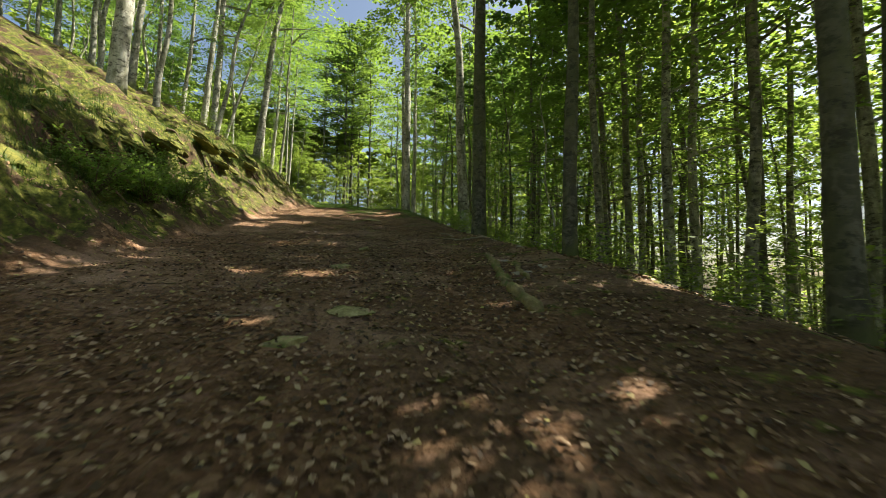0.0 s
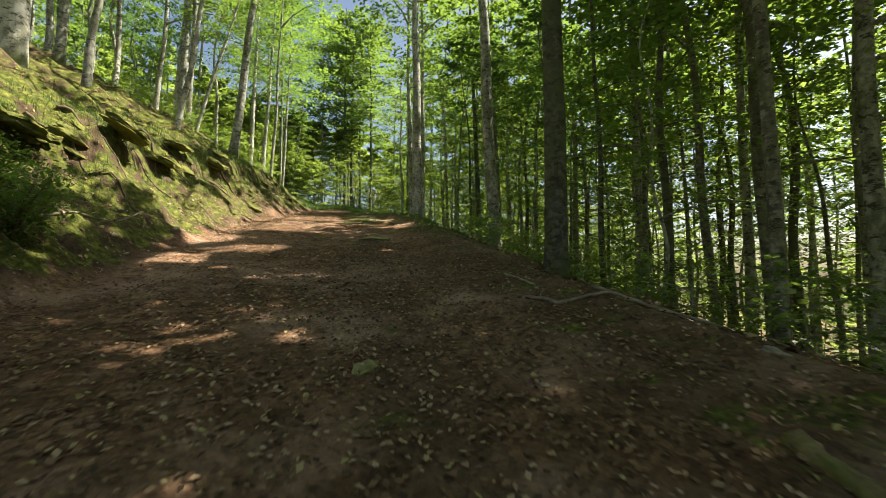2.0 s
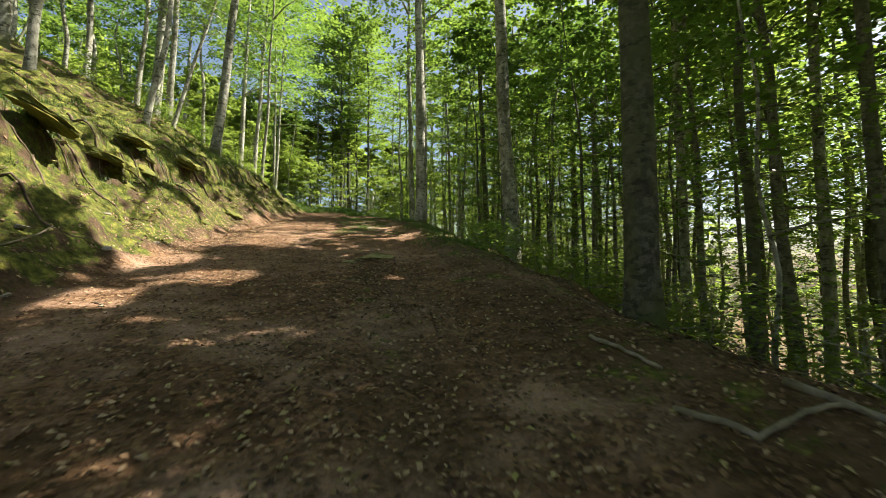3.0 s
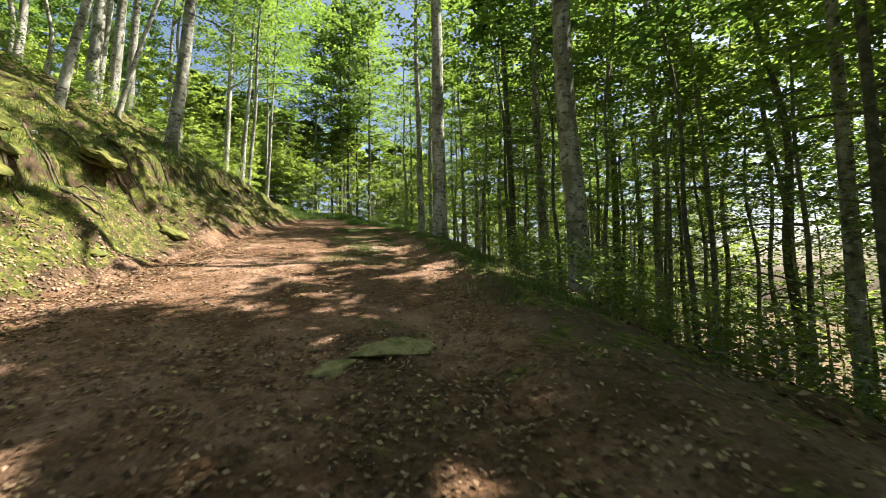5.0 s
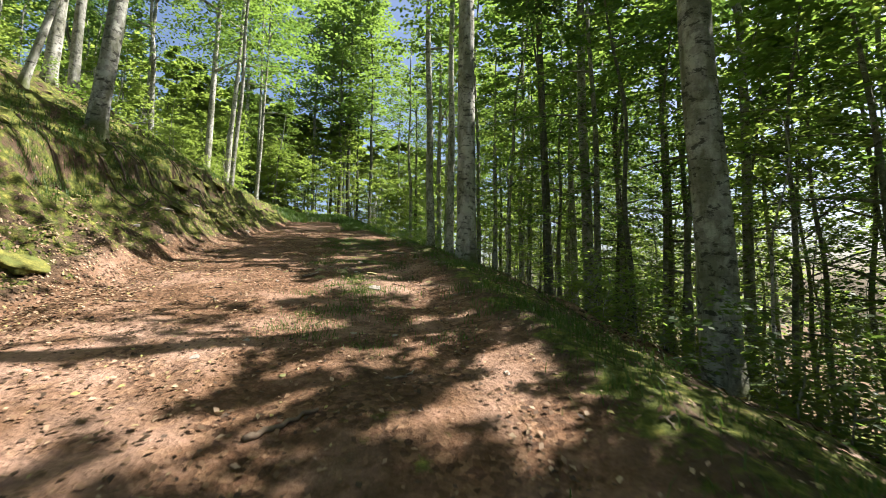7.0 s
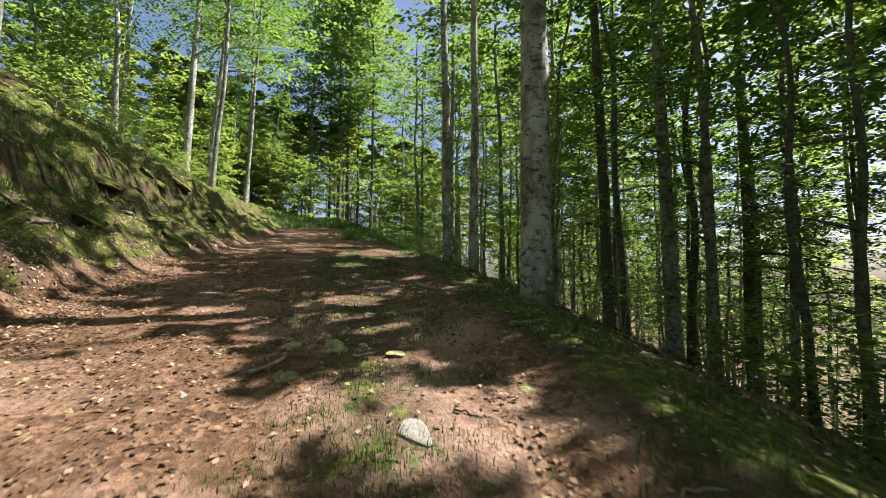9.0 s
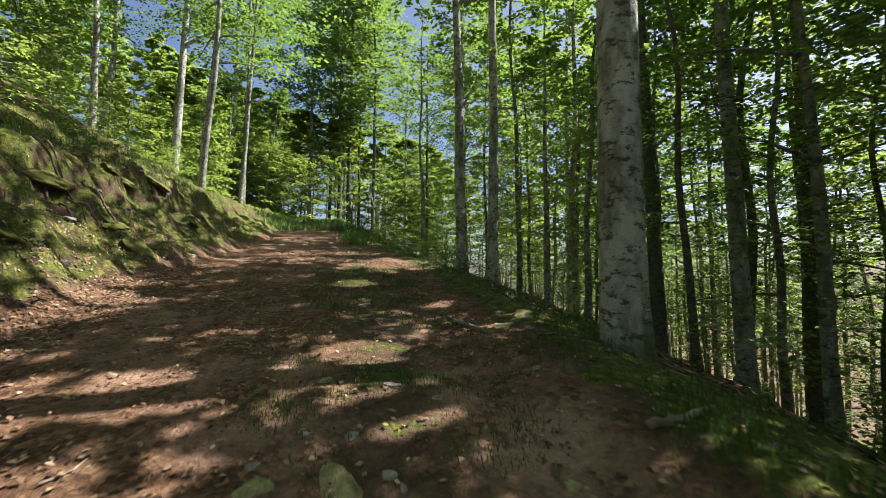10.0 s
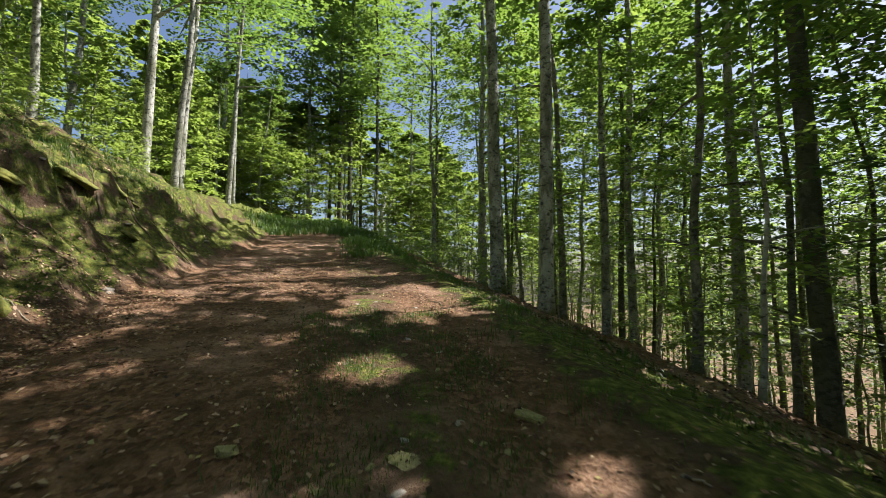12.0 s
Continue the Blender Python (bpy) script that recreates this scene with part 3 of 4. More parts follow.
# ---- openings cut in the canopy for sunflecks ----
# Sunflecks wanted on the ground, for which leaves are removed: x, y and reach of each
SUNFLECKS = [
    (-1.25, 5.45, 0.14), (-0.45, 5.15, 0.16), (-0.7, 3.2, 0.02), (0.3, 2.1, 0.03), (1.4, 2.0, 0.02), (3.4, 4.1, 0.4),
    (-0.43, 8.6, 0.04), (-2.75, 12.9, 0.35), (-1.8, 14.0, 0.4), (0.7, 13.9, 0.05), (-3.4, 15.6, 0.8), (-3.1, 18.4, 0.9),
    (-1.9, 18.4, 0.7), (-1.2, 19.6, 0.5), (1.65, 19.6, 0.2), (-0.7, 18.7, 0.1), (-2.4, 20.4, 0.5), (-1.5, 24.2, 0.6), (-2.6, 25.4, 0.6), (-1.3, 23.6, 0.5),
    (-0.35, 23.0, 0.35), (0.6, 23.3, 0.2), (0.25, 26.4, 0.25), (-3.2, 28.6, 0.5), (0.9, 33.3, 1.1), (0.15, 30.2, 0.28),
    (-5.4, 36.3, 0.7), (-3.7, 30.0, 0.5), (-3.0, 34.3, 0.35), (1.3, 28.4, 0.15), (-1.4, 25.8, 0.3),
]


def wants_sun(x, y):
    """True where a patch of sun is wanted on the ground at x, y."""
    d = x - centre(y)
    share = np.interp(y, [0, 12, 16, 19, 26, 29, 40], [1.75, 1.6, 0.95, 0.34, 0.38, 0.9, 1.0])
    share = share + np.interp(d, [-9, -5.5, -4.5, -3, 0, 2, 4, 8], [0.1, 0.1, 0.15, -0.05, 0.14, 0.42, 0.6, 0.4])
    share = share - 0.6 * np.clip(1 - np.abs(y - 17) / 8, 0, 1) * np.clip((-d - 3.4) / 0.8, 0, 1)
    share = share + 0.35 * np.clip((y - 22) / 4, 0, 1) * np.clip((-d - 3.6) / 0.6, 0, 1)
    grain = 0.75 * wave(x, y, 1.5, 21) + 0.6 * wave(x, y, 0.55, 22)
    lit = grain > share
    for gx0, gy0, r in SUNFLECKS:
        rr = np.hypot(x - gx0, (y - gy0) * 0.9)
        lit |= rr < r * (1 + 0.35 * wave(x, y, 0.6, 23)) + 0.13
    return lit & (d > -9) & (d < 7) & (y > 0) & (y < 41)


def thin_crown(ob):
    """Take out of a crown the leaves that would shade a wanted sunfleck."""
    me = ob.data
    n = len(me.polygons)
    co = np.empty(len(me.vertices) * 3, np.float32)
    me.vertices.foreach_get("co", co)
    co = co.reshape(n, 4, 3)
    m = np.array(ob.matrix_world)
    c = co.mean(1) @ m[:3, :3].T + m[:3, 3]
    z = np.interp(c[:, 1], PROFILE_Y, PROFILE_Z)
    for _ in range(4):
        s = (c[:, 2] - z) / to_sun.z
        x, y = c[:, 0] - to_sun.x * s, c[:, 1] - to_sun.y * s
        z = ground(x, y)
    gone = wants_sun(x, y) & (s > 1.5)
    # Leaves that shade only the slope are thinned too, to brighten that side.
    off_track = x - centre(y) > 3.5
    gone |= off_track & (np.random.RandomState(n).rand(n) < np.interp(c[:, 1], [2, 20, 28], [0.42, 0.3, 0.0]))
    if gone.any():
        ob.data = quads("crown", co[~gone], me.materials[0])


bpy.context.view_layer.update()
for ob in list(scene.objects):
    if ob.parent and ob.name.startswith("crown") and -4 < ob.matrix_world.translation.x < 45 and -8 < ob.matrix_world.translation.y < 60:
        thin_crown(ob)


# ---- stones ----
def stone_mesh(name, rng, material, flat=0.5):
    """An angular block: the hull of scattered points, its edges worn off."""
    bm = bmesh.new()
    for _ in range(18):
        p = Vector((rng.gauss(0, 1), rng.gauss(0, 1), rng.gauss(0, 0.8))).normalized() * rng.uniform(0.4, 0.55)
        p.z = max(min(p.z, 0.3), -0.3) * flat * 1.6
        bm.verts.new(p)
    hull = bmesh.ops.convex_hull(bm, input=bm.verts)
    bmesh.ops.delete(bm, geom=[g for g in hull["geom_interior"] if isinstance(g, bmesh.types.BMVert)], context="VERTS")
    bmesh.ops.dissolve_limit(bm, angle_limit=0.3, verts=bm.verts, edges=bm.edges)
    bmesh.ops.bevel(bm, geom=bm.edges[:], offset=0.035, segments=2, affect="EDGES", profile=0.6, clamp_overlap=True)
    bmesh.ops.triangulate(bm, faces=bm.faces)
    bmesh.ops.subdivide_edges(bm, edges=[e for e in bm.edges if e.calc_length() > 0.15], cuts=1)
    off3 = Vector((rng.uniform(0, 50), rng.uniform(0, 50), 0))
    for v in bm.verts:
        v.co *= 1 + 0.22 * noise.noise(v.co * 4 + off3) + 0.1 * noise.noise(v.co * 11 + off3)
    bmesh.ops.triangulate(bm, faces=bm.faces)
    me = bpy.data.meshes.new(name)
    bm.to_mesh(me)
    bm.free()
    me.materials.append(material)
    return me


rng = random.Random(5)
STONES = [stone_mesh("stone", rng, STONE, f) for f in (0.55, 0.6, 0.65, 0.75)] + [stone_mesh("stone", rng, STONE_GREY, f) for f in (0.5, 0.6, 0.7)]


def stone(x, y, w, l, k, label, group="", sink=0.45, turn=None):
    ob = new("stone", STONES[k % len(STONES)])
    h = 0.5 * (w + l)
    tip = 0.05 if w > 0.3 else 0.2
    lie = Euler((0.18 + rng.uniform(-tip, tip), rng.uniform(-tip, tip), 0)).to_matrix().to_4x4()
    spin = Matrix.Rotation(rng.uniform(0, 6.28) if turn is None else turn, 4, "Z")
    ob.matrix_world = Matrix.Translation((x, y, gz(x, y) + h * 0.1 * (0.2 - sink))) @ lie @ spin @ Matrix.Diagonal((w, l, h * 0.45, 1))
    return tagged(ob, label, "stone", group)


FLAT = "yellowish lichen-covered stone half buried in the track"
for k, (x, y, w, l) in enumerate([
    (-0.02, 3.55, 0.38, 0.46), (-0.40, 2.8, 0.30, 0.25), (-0.12, 5.85, 0.52, 0.34), (0.16, 7.9, 0.26, 0.2), (0.48, 15.6, 0.80, 0.50), (0.02, 15.35, 0.46, 0.36),
    (-0.73, 17.5, 0.2, 0.16), (-0.54, 18.2, 0.2, 0.15), (-0.26, 23.75, 0.2, 0.26), (0.08, 24.5, 0.46, 0.24), (-0.3, 24.5, 0.3, 0.16), (-0.88, 24.3, 0.11, 0.1),
    (1.54, 23.3, 0.2, 0.14), (0.65, 24.2, 0.26, 0.18), (1.2, 29.15, 0.34, 0.22), (-0.73, 28.95, 0.24, 0.16), (0.29, 28.7, 0.26, 0.2), (1.75, 26.9, 0.3, 0.24),
    (0.48, 27.6, 0.2, 0.18), (2.15, 27.3, 0.4, 0.28)]):
    stone(x, y, w, l, k % 4, FLAT, "stones in the track")
for x, y, w, l in [(0.44, 25.7, 0.22, 0.16), (-0.08, 25.8, 0.18, 0.14), (0.62, 22.8, 0.42, 0.22), (-3.7, 33.6, 0.35, 0.3), (2.06, 6.02, 0.34, 0.2), (2.9, 7.45, 0.2, 0.2), (3.45, 26.2, 0.3, 0.24), (1.95, 4.95, 0.42, 0.2), (2.3, 5.2, 0.3, 0.16)]:
    stone(x, y, w, l, 4 + int(w * 10) % 3, "pale grey stone bedded in the earth", "stones in the track")
for _ in range(70):
    y = rng.uniform(19, 34)
    stone(float(centre(y)) + rng.gauss(0.3, 0.7), y, rng.uniform(0.06, 0.14), rng.uniform(0.05, 0.11), rng.randrange(7), "small pale stone on the worn track", "small stones of the track")
for _ in range(85):
    y = rng.uniform(5, 40)
    d = -rng.uniform(3.5, 6.0)
    s = rng.uniform(0.08, 0.34)
    stone(float(centre(y)) + d, y, s, s * rng.uniform(0.6, 0.9), rng.randrange(7), "mossy stone stuck in the earth bank", "stones in the bank", 0.5)

# ---- roots, sticks and dead wood ----


def stick(name, spots, r0, r1, material, label, category, lift=0.5, group=""):
    rg = random.Random(int(spots[0][0] * 1000 + spots[0][1] * 77))
    pts = []
    for (xa, ya), (xb, yb) in zip(spots, spots[1:]):
        for k in range(5):
            x, y = xa + (xb - xa) * k / 5 + rg.uniform(-0.02, 0.02), ya + (yb - ya) * k / 5 + rg.uniform(-0.02, 0.02)
            pts.append((x, y, gz(x, y) + r0 * lift + rg.uniform(-0.008, 0.008)))
    pts.append((*spots[-1], gz(*spots[-1]) + r1 * lift))
    n = len(pts)
    rad = [(r0 + (r1 - r0) * i / (n - 1)) * rg.uniform(0.85, 1.15) for i in range(n)]
    ob = new(name, mesh_from(name, *tube(pts, rad, 9, 0.38 if r0 > 0.034 and name == "mossy_log" else 0.14, rg), material))
    return tagged(ob, label, category, group)


stick("mossy_log", [(2.02, 6.6), (1.9, 6.0), (1.68, 5.0), (1.56, 4.4), (1.48, 3.9), (1.44, 3.3)], 0.045, 0.07, DEADWOOD_MOSS, "mossy rotten log lying along the track edge", "log", 0.1)
stick("mossy_log", [(2.05, 5.5), (1.92, 5.0), (1.88, 4.6)], 0.035, 0.025, DEADWOOD_MOSS, "short mossy rotten log on the leaf litter", "log", 0.3)
stick("fallen_branch", [(2.7, 9.5), (3.1, 9.1), (3.5, 8.6), (3.9, 8.1), (4.3, 7.6)], 0.028, 0.018, WOOD, "long bare fallen branch along the track edge", "branch", 0.8)
stick("fallen_branch", [(1.9, 9.5), (2.1, 9.15), (2.5, 9.25), (2.9, 9.2)], 0.024, 0.014, WOOD, "pale fallen branch on dark litter", "branch", 0.8)
stick("fallen_branch", [(2.07, 10.7), (2.15, 10.3), (2.22, 10.0)], 0.022, 0.014, WOOD, "short pale branch on dark litter", "branch", 0.8)
stick("fallen_branch", [(1.85, 24.55), (2.15, 24.6), (2.5, 24.8)], 0.03, 0.02, WOOD, "pale stick lying on the mossy edge", "branch", 0.8)
stick("fallen_branch", [(-0.25, 18.7), (-0.08, 18.85), (0.12, 19.0)], 0.022, 0.012, ROOT, "dark curved stick on the bare earth", "branch", 0.8)
stick("fallen_branch", [(-0.52, 23.85), (-0.42, 23.95), (-0.3, 24.1)], 0.025, 0.015, WOOD, "short pale stick beside stones", "branch", 0.8)
stick("fallen_branch", [(-4.2, 11.8), (-4.0, 13.0), (-3.9, 14.4)], 0.02, 0.01, WOOD, "thin bare branch at the bank foot", "branch", 1.0)
stick("fallen_branch", [(1.3, 27.6), (1.38, 27.2), (1.5, 26.7)], 0.03, 0.02, WOOD, "short stick on the track edge", "branch", 0.7)
for _ in range(70):
    y = rng.uniform(1, 34)
    x = float(centre(y)) + rng.choice([rng.uniform(-3.4, -1.2), rng.uniform(1.2, 3.6), rng.uniform(-3.5, 3.5)])
    a, l = rng.uniform(0, 6.28), rng.uniform(0.08, 0.35)
    stick("twig", [(x, y), (x + l * math.cos(a) * 0.5, y + l * math.sin(a) * 0.5 + 0.01), (x + l * math.cos(a + 0.3), y + l * math.sin(a + 0.3))], 0.009, 0.005, rng.choice([WOOD, ROOT]), "thin dry twig lying on the leaf litter", "twig", 1.0, "twigs on the track")
for _ in range(46):
    y = rng.uniform(8, 38)
    d, l = -rng.uniform(4.6, 6.0), rng.uniform(0.5, 1.4)
    x, s = float(centre(y)) + d, rng.uniform(-0.5, 0.5)
    stick("root", [(x, y), (x + l * 0.35, y + s * l * 0.4), (x + l * 0.75, y + s * l * 0.6), (x + l, y + s * l)], rng.uniform(0.018, 0.035), 0.008, ROOT, "bare root hanging down the earth bank", "root", 1.2, "roots in the bank")
for x, y, n in ((2.97, 26.45, 6), (5.35, 21.4, 4), (3.35, 11.75, 5), (-6.05, 28.2, 6)):
    for k in range(n):
        a, l = 6.28 * k / n + rng.uniform(-0.3, 0.3), rng.uniform(0.7, 1.3)
        stick("root", [(x + 0.2 * math.cos(a), y + 0.2 * math.sin(a)), (x + 0.5 * l * math.cos(a + 0.15), y + 0.5 * l * math.sin(a + 0.15)), (x + l * math.cos(a), y + l * math.sin(a))], 0.035, 0.01, ROOT, "shallow beech root running over the ground", "root", 0.2, "roots of the roadside trees")

# Cushions of moss and turf along the broken lip of the bank


def cushion_mesh(rng):
    bm = bmesh.new()
    bmesh.ops.create_icosphere(bm, subdivisions=3, radius=0.5)
    off3 = Vector((rng.uniform(0, 50), rng.uniform(0, 50), rng.uniform(0, 50)))
    for v in bm.verts:
        k = 1 + 0.45 * noise.noise(v.co * 3.2 + off3) + 0.2 * noise.noise(v.co * 9 + off3)
        v.co *= k
        v.co.z *= 0.55
    me = bpy.data.meshes.new("moss_cushion")
    bm.to_mesh(me)
    bm.free()
    me.polygons.foreach_set("use_smooth", [True] * len(me.polygons))
    me.materials.append(MOSS)
    return me


CUSHIONS = [cushion_mesh(rng) for _ in range(5)]
for _ in range(90):
    y = rng.uniform(6, 40)
    d = -rng.choice([rng.gauss(5.2, 0.2), rng.uniform(3.6, 6.2)])
    s, x = rng.uniform(0.22, 0.62), float(centre(y)) + d
    ob = new("moss_cushion", rng.choice(CUSHIONS))
    ob.matrix_world = Matrix.LocRotScale((x, y, gz(x, y) - 0.12 * s), Euler((rng.uniform(-0.3, 0.3), 0.6 + rng.uniform(-0.2, 0.2), rng.uniform(-0.4, 0.4))), (s, s * rng.uniform(0.9, 1.6), s * 0.5))
    tagged(ob, "yellow-green moss cushion on the earth bank", "moss", "moss cushions on the bank")

# Turf that hangs over the worn lip of the bank


def turf_mesh(rng):
    """A torn slab of turf: lumpy top, thin ragged front edge that droops."""
    bm = bmesh.new()
    bmesh.ops.create_cube(bm, size=1.0)
    bmesh.ops.subdivide_edges(bm, edges=bm.edges[:], cuts=9, use_grid_fill=True)
    off3 = Vector((rng.uniform(0, 50), rng.uniform(0, 50), 0))
    for v in bm.verts:
        f = v.co.x + 0.5
        wide = 1 - 0.5 * f * f + 0.25 * noise.noise(v.co * 2.5 + off3)
        v.co.y *= wide
        v.co.x += 0.22 * noise.noise(Vector((0, v.co.y * 4, 0)) + off3)
        v.co.z = v.co.z * (1 - 0.55 * f) - 0.45 * f * f + 0.3 * noise.noise(v.co * 3.5 + off3) + 0.14 * noise.noise(v.co * 9 + off3)
    me = bpy.data.meshes.new("turf_overhang")
    bm.to_mesh(me)
    bm.free()
    me.polygons.foreach_set("use_smooth", [True] * len(me.polygons))
    me.materials.append(MOSS)
    return me


TURF = [turf_mesh(rng) for _ in range(4)]
for k in range(6):
    y = 11.0 + k * 2.1 + rng.uniform(-0.5, 0.5)
    x = float(centre(y)) - rng.gauss(5.0, 0.1)
    a, b = rng.uniform(0.5, 0.85), rng.uniform(0.6, 1.3)
    ob = new("turf_overhang", TURF[k % 4])
    ob.matrix_world = Matrix.LocRotScale((x, y, gz(x - 0.25, y) - 0.02), Euler((rng.uniform(-0.15, 0.15), 0.25 + rng.uniform(-0.15, 0.2), rng.uniform(-0.3, 0.3))), (a, b, rng.uniform(0.16, 0.26)))
    tagged(ob, "mossy turf hanging over the lip of the bank", "turf", "turf along the bank lip")

# A bare pale trunk at the bend
dead = new("dead_tree")
dead.location = (2.3, 70.0, gz(2.3, 70.0) - 0.1)
part_of(dead, "trunk", mesh_from("trunk", *tube([(0, 0, 0), (0.05, 0, 1.2), (0, 0, 2.6), (0.35, 0, 4.4)], [0.34, 0.27, 0.24, 0.15], 10, 0.06, rng), BARK_PALE))
part_of(dead, "limb", mesh_from("limb", *tube([(0.02, 0, 2.3), (0.7, 0, 3.2), (1.3, 0, 4.2)], [0.14, 0.1, 0.05], 8), BARK_PALE))
part_of(dead, "limb", mesh_from("limb", *tube([(0.02, 0, 2.6), (-0.5, 0, 3.6), (-0.7, 0, 4.8)], [0.12, 0.09, 0.04], 8), BARK_PALE))
tagged(dead, "pale bare forked trunk at the bend of the track", "dead tree")

# ---- low plants ----
SEEDLING = [build_tree("low beech seedling with flat leafy sprays", rng, rng.uniform(0.9, 1.5), 0.012, (rng.uniform(-0.1, 0.1), 0.1), (0.05, 0.05), BARK, LEAF_PALE if k else LEAF,
                       0.15, 1.1, rng.uniform(0.7, 1.0), 11, 44, 0.10, 3, 5, "round", "beech_seedling", "seedling") for k in range(3)]
taken.clear()
fill(SEEDLING, 80, (4.3, 11), (14, 27), 0.55, "seedlings of the slope", lambda x, y: off(x, y) > 4.3)
fill(SEEDLING, 46, (4.0, 10), (2, 15), 0.6, "seedlings of the slope", lambda x, y: off(x, y) > 4.2)
fill(SEEDLING, 22, (0.5, 6), (38, 60), 0.8, "seedlings by the track", lambda x, y: 2.6 < off(x, y) < 7)
fill(SEEDLING, 16, (-11, -6), (24, 50), 0.8, "seedlings of the hillside", lambda x, y: off(x, y) < -6.4)


def bush(x, y, wide, high, n, label):
    rg = random.Random(int(x * 100 + y * 31))
    ob = new("bush")
    ob.location = (x, y, gz(x, y))
    cs = []
    for s in range(14):
        a, out = rg.uniform(0, 6.28), rg.uniform(0.2, 0.5) * wide
        tip = Vector((out * math.cos(a), out * math.sin(a), high * rg.uniform(0.55, 1.0)))
        part_of(ob, "stem", mesh_from("stem", *tube([(0, 0, -0.05), tip * 0.5 + Vector((0, 0, 0.1 * high)), tip], [0.012, 0.008, 0.003], 5), ROOT))
        for j in range(n // 14):
            u = rg.random() ** 0.6
            c = tip * u + Vector((0, 0, 0.3 * high * u * (1 - u))) + Vector((rg.gauss(0, 0.12), rg.gauss(0, 0.12), rg.gauss(0, 0.08))) * wide
            c.z = max(c.z, 0.02)
            d = Vector((rg.gauss(0, 1), rg.gauss(0, 1), rg.gauss(-0.2, 0.5))).normalized()
            w = d.cross(Vector((rg.gauss(0, 0.4), rg.gauss(0, 0.4), 1))).normalized()
            l = rg.uniform(0.04, 0.085)
            cs.append((c, c + d * l * 0.5 + w * l * 0.3, c + d * l, c + d * l * 0.5 - w * l * 0.3))
    part_of(ob, "foliage", quads("foliage", np.array([[tuple(p) for p in q] for q in cs]), LEAF))
    return tagged(ob, label, "bush")


bush(-3.9, 10.9, 1.4, 0.85, 2600, "dark green leafy bush at the bank foot")
bush(-4.1, 9.7, 1.3, 0.8, 2400, "dark green leafy bush at the bank foot")
bush(-4.7, 11.6, 1.2, 0.5, 1800, "low dark green bush on the bank")
bush(-4.4, 8.5, 1.4, 0.9, 2600, "dense dark green bush on the bank")


# ---- litter, grass and moss ----
def scatter(n, seed, draw):
    r = np.random.RandomState(seed)
    y, d = draw(r, n)
    x = d + centre(y)
    return r, x, y, ground(x, y)


def leaves_on_ground(name, n, seed, draw, lo, hi, material, label):
    r, x, y, z = scatter(n, seed, draw)
    a = r.uniform(0, 6.28, n)
    l, t = r.uniform(lo, hi, n), r.uniform(-0.45, 0.45, (n, 2))
    slope = (ground(x + 0.05, y) - ground(x - 0.05, y)) / 0.1
    rise = (ground(x, y + 0.05) - ground(x, y - 0.05)) / 0.1
    c = np.stack([x, y, z + 0.008 + 0.02 * r.rand(n)], -1)
    ux, uy = np.cos(a), np.sin(a)
    u = np.stack([ux, uy, ux * slope + uy * rise + t[:, 0]], -1) * l[:, None] * 0.5
    v = np.stack([-uy, ux, -uy * slope + ux * rise + t[:, 1]], -1) * l[:, None] * 0.33
    curl = np.zeros((n, 3))
    curl[:, 2] = l * r.uniform(0, 0.18, n)
    u *= (l * 0.5 / np.linalg.norm(u, axis=1))[:, None]
    v *= (l * 0.33 / np.linalg.norm(v, axis=1))[:, None]
    q = np.stack([c - u, c + v + curl, c + u, c - v + curl], 1)
    return tagged(new(name, quads(name, q, material)), label, "leaf litter", kind="stuff")


def on_track(r, n):
    y = r.uniform(0, 1, n) ** 1.15 * 40 - 0.5
    d = np.clip(r.normal(0, 2.2, n), -4.4, 5.5)
    keep = r.rand(n) < np.where((d > -2.8) & (d < 1.2) & (y > 16) & (y < 34), 0.07, 1)
    d = np.where(keep, d, np.where(r.rand(n) < 0.75, -1, 1) * r.uniform(2.4, 4.2, n))
    d = np.where((d > 1.4) & (d < 3.8) & (y > 15) & (r.rand(n) < 0.7), r.normal(-1.5, 1.2, n), d)
    return y, d


def on_slope(r, n):
    return r.uniform(4, 48, n), r.uniform(3, 16, n)


def on_bank(r, n):
    return r.uniform(2, 42, n), -r.uniform(3.4, 9, n)


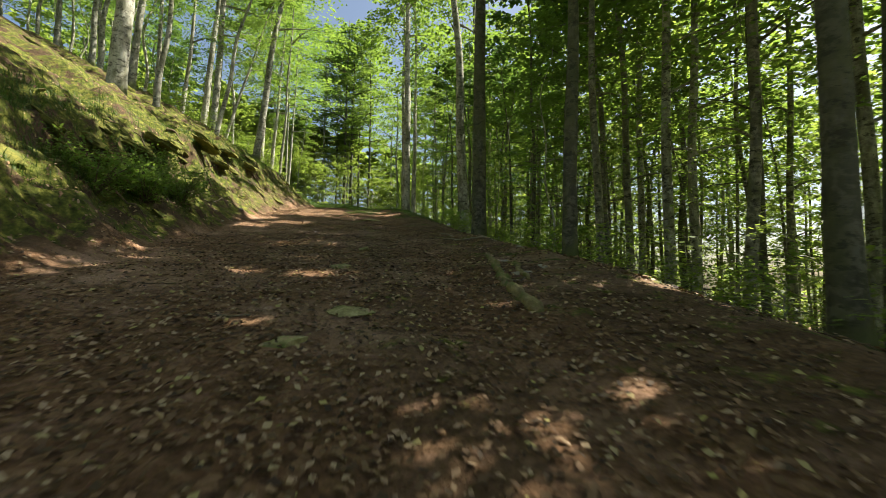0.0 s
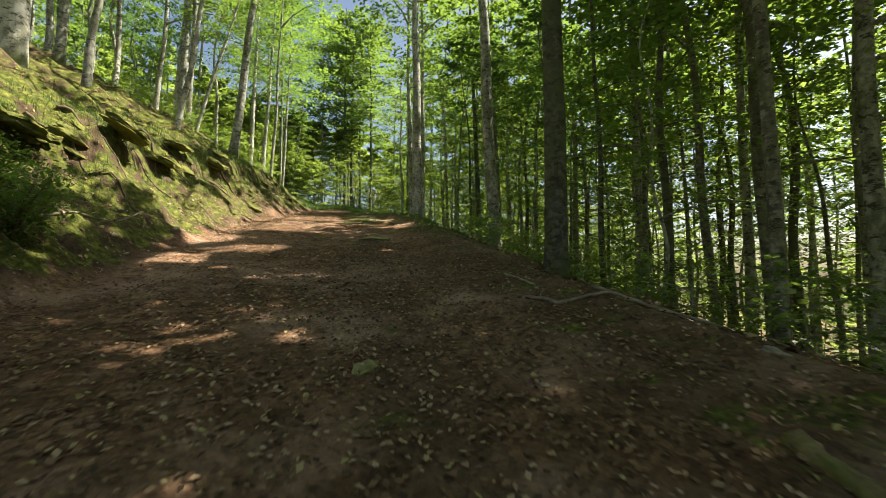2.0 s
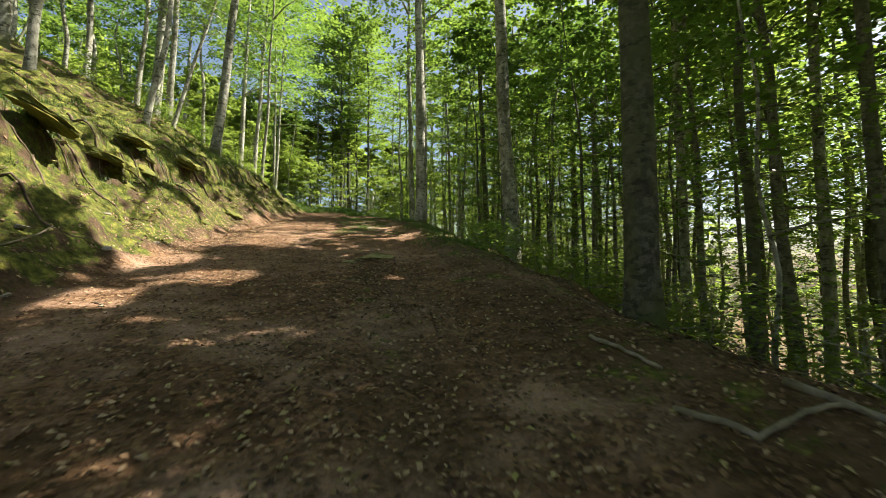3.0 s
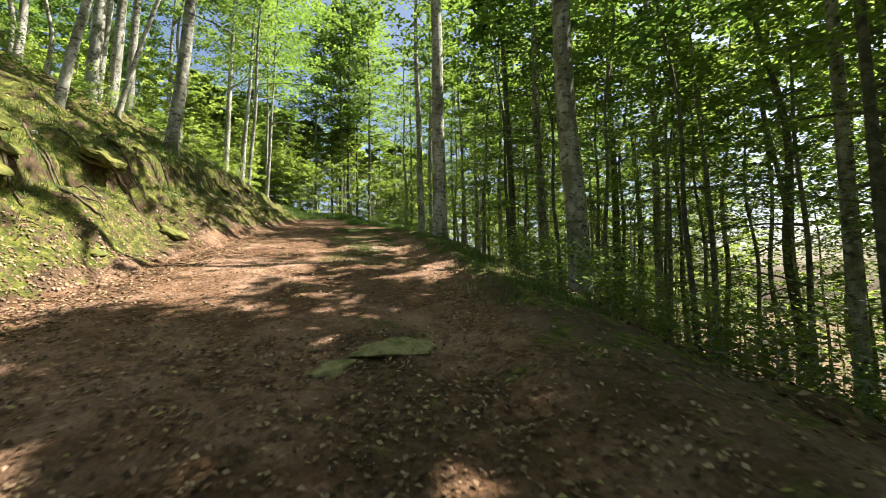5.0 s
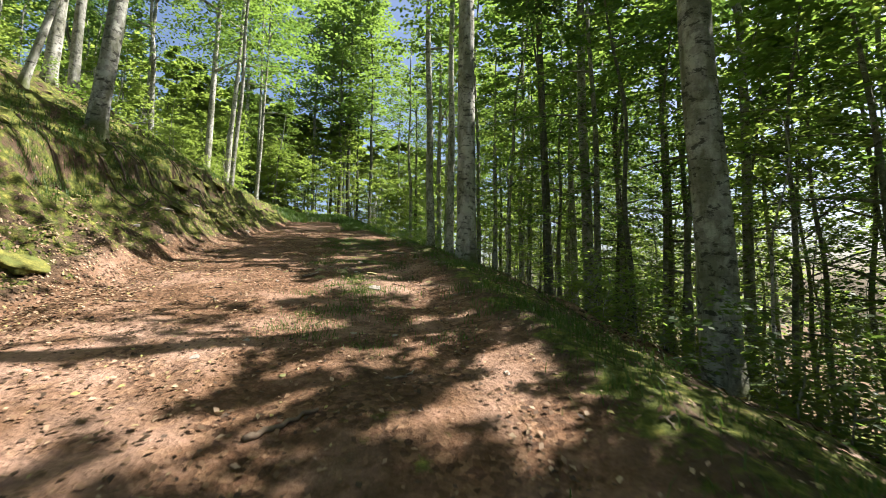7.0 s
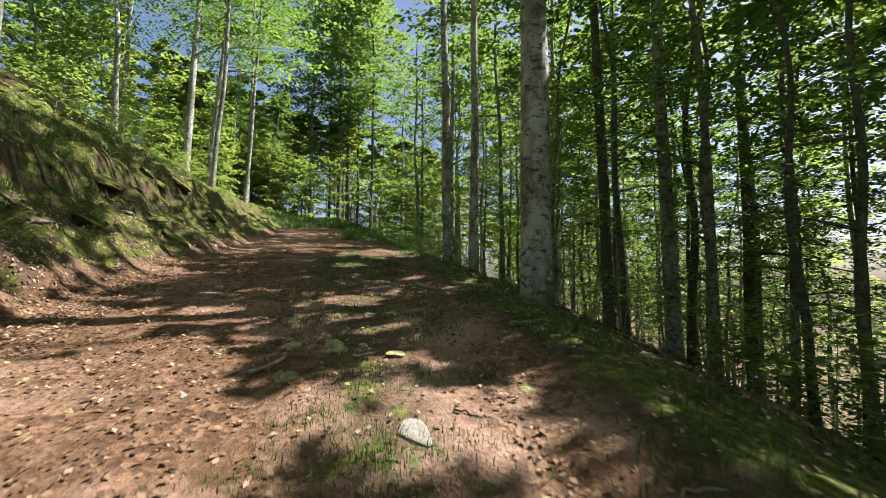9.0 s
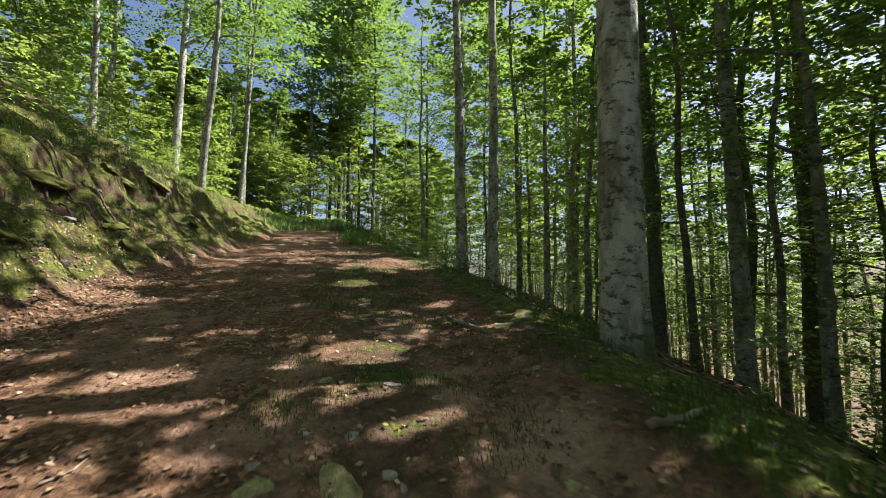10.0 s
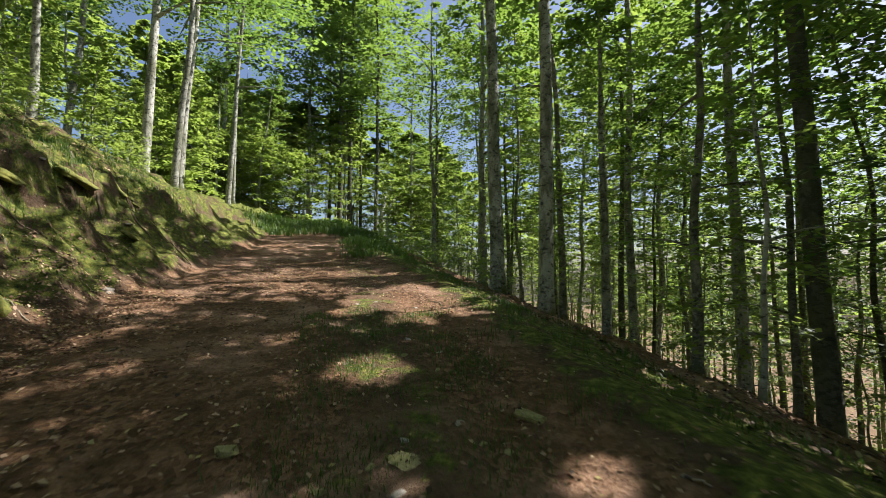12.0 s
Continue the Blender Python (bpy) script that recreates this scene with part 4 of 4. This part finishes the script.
leaves_on_ground("leaf_litter", 85000, 1, on_track, 0.025, 0.06, LITTER, "brown dry beech leaves strewn over the track")
leaves_on_ground("slope_litter", 30000, 2, on_slope, 0.06, 0.12, LITTER, "reddish dry leaves lying on the slope")
leaves_on_ground("bank_litter", 9000, 3, on_bank, 0.04, 0.085, LITTER, "dry leaves caught on the mossy bank")


def blades(name, n, seed, draw, lo, hi, width, material, label):
    r, x, y, z = scatter(n, seed, draw)
    a, h = r.uniform(0, 6.28, n), r.uniform(lo, hi, n)
    bend = r.uniform(0.2, 0.9, n) * h
    w = width * r.uniform(0.6, 1.3, n)
    c = np.stack([x, y, z - 0.005], -1)
    side = np.stack([-np.sin(a), np.cos(a), 0 * a], -1) * w[:, None]
    out = np.stack([np.cos(a), np.sin(a), 0 * a], -1)
    up = np.zeros((n, 3))
    up[:, 2] = h
    tip = c + up + out * bend[:, None]
    mid = c + up * 0.6 + out * bend[:, None] * 0.3
    q = np.concatenate([np.stack([c - side, c + side, mid + side * 0.8, mid - side * 0.8], 1), np.stack([mid - side * 0.8, mid + side * 0.8, tip + side * 0.1, tip - side * 0.1], 1)])
    return tagged(new(name, quads(name, q, material)), label, "grass", kind="stuff")


def tufts(r, n, y0, y1, d0, d1, count, spread):
    k = r.randint(0, count, n)
    cy, cd = r.uniform(y0, y1, count), r.uniform(d0, d1, count)
    return cy[k] + r.normal(0, spread, n), cd[k] + r.normal(0, spread, n)


blades("track_grass", 15000, 11, lambda r, n: tufts(r, n, 20, 33, -0.4, 1.3, 90, 0.15), 0.02, 0.07, 0.003, GRASS, "short green grass in the middle of the track")
blades("far_edge_grass", 6000, 15, lambda r, n: tufts(r, n, 40, 56, 0.5, 2.4, 70, 0.3), 0.08, 0.3, 0.012, GRASS, "tall green grass along the narrowing track")
blades("edge_grass", 11000, 12, lambda r, n: tufts(r, n, 16, 44, 1.7, 3.6, 110, 0.2), 0.04, 0.13, 0.004, GRASS, "short green grass along the track edge")
blades("bend_grass", 12000, 13, lambda r, n: tufts(r, n, 50, 68, -4.5, 3.5, 130, 0.5), 0.15, 0.5, 0.02, GRASS, "tall bright grass at the bend")
blades("bank_grass", 26000, 14, lambda r, n: tufts(r, n, 4, 44, -7.0, -4.4, 330, 0.2), 0.05, 0.2, 0.005, GRASS, "grass and moss tufts on the bank")
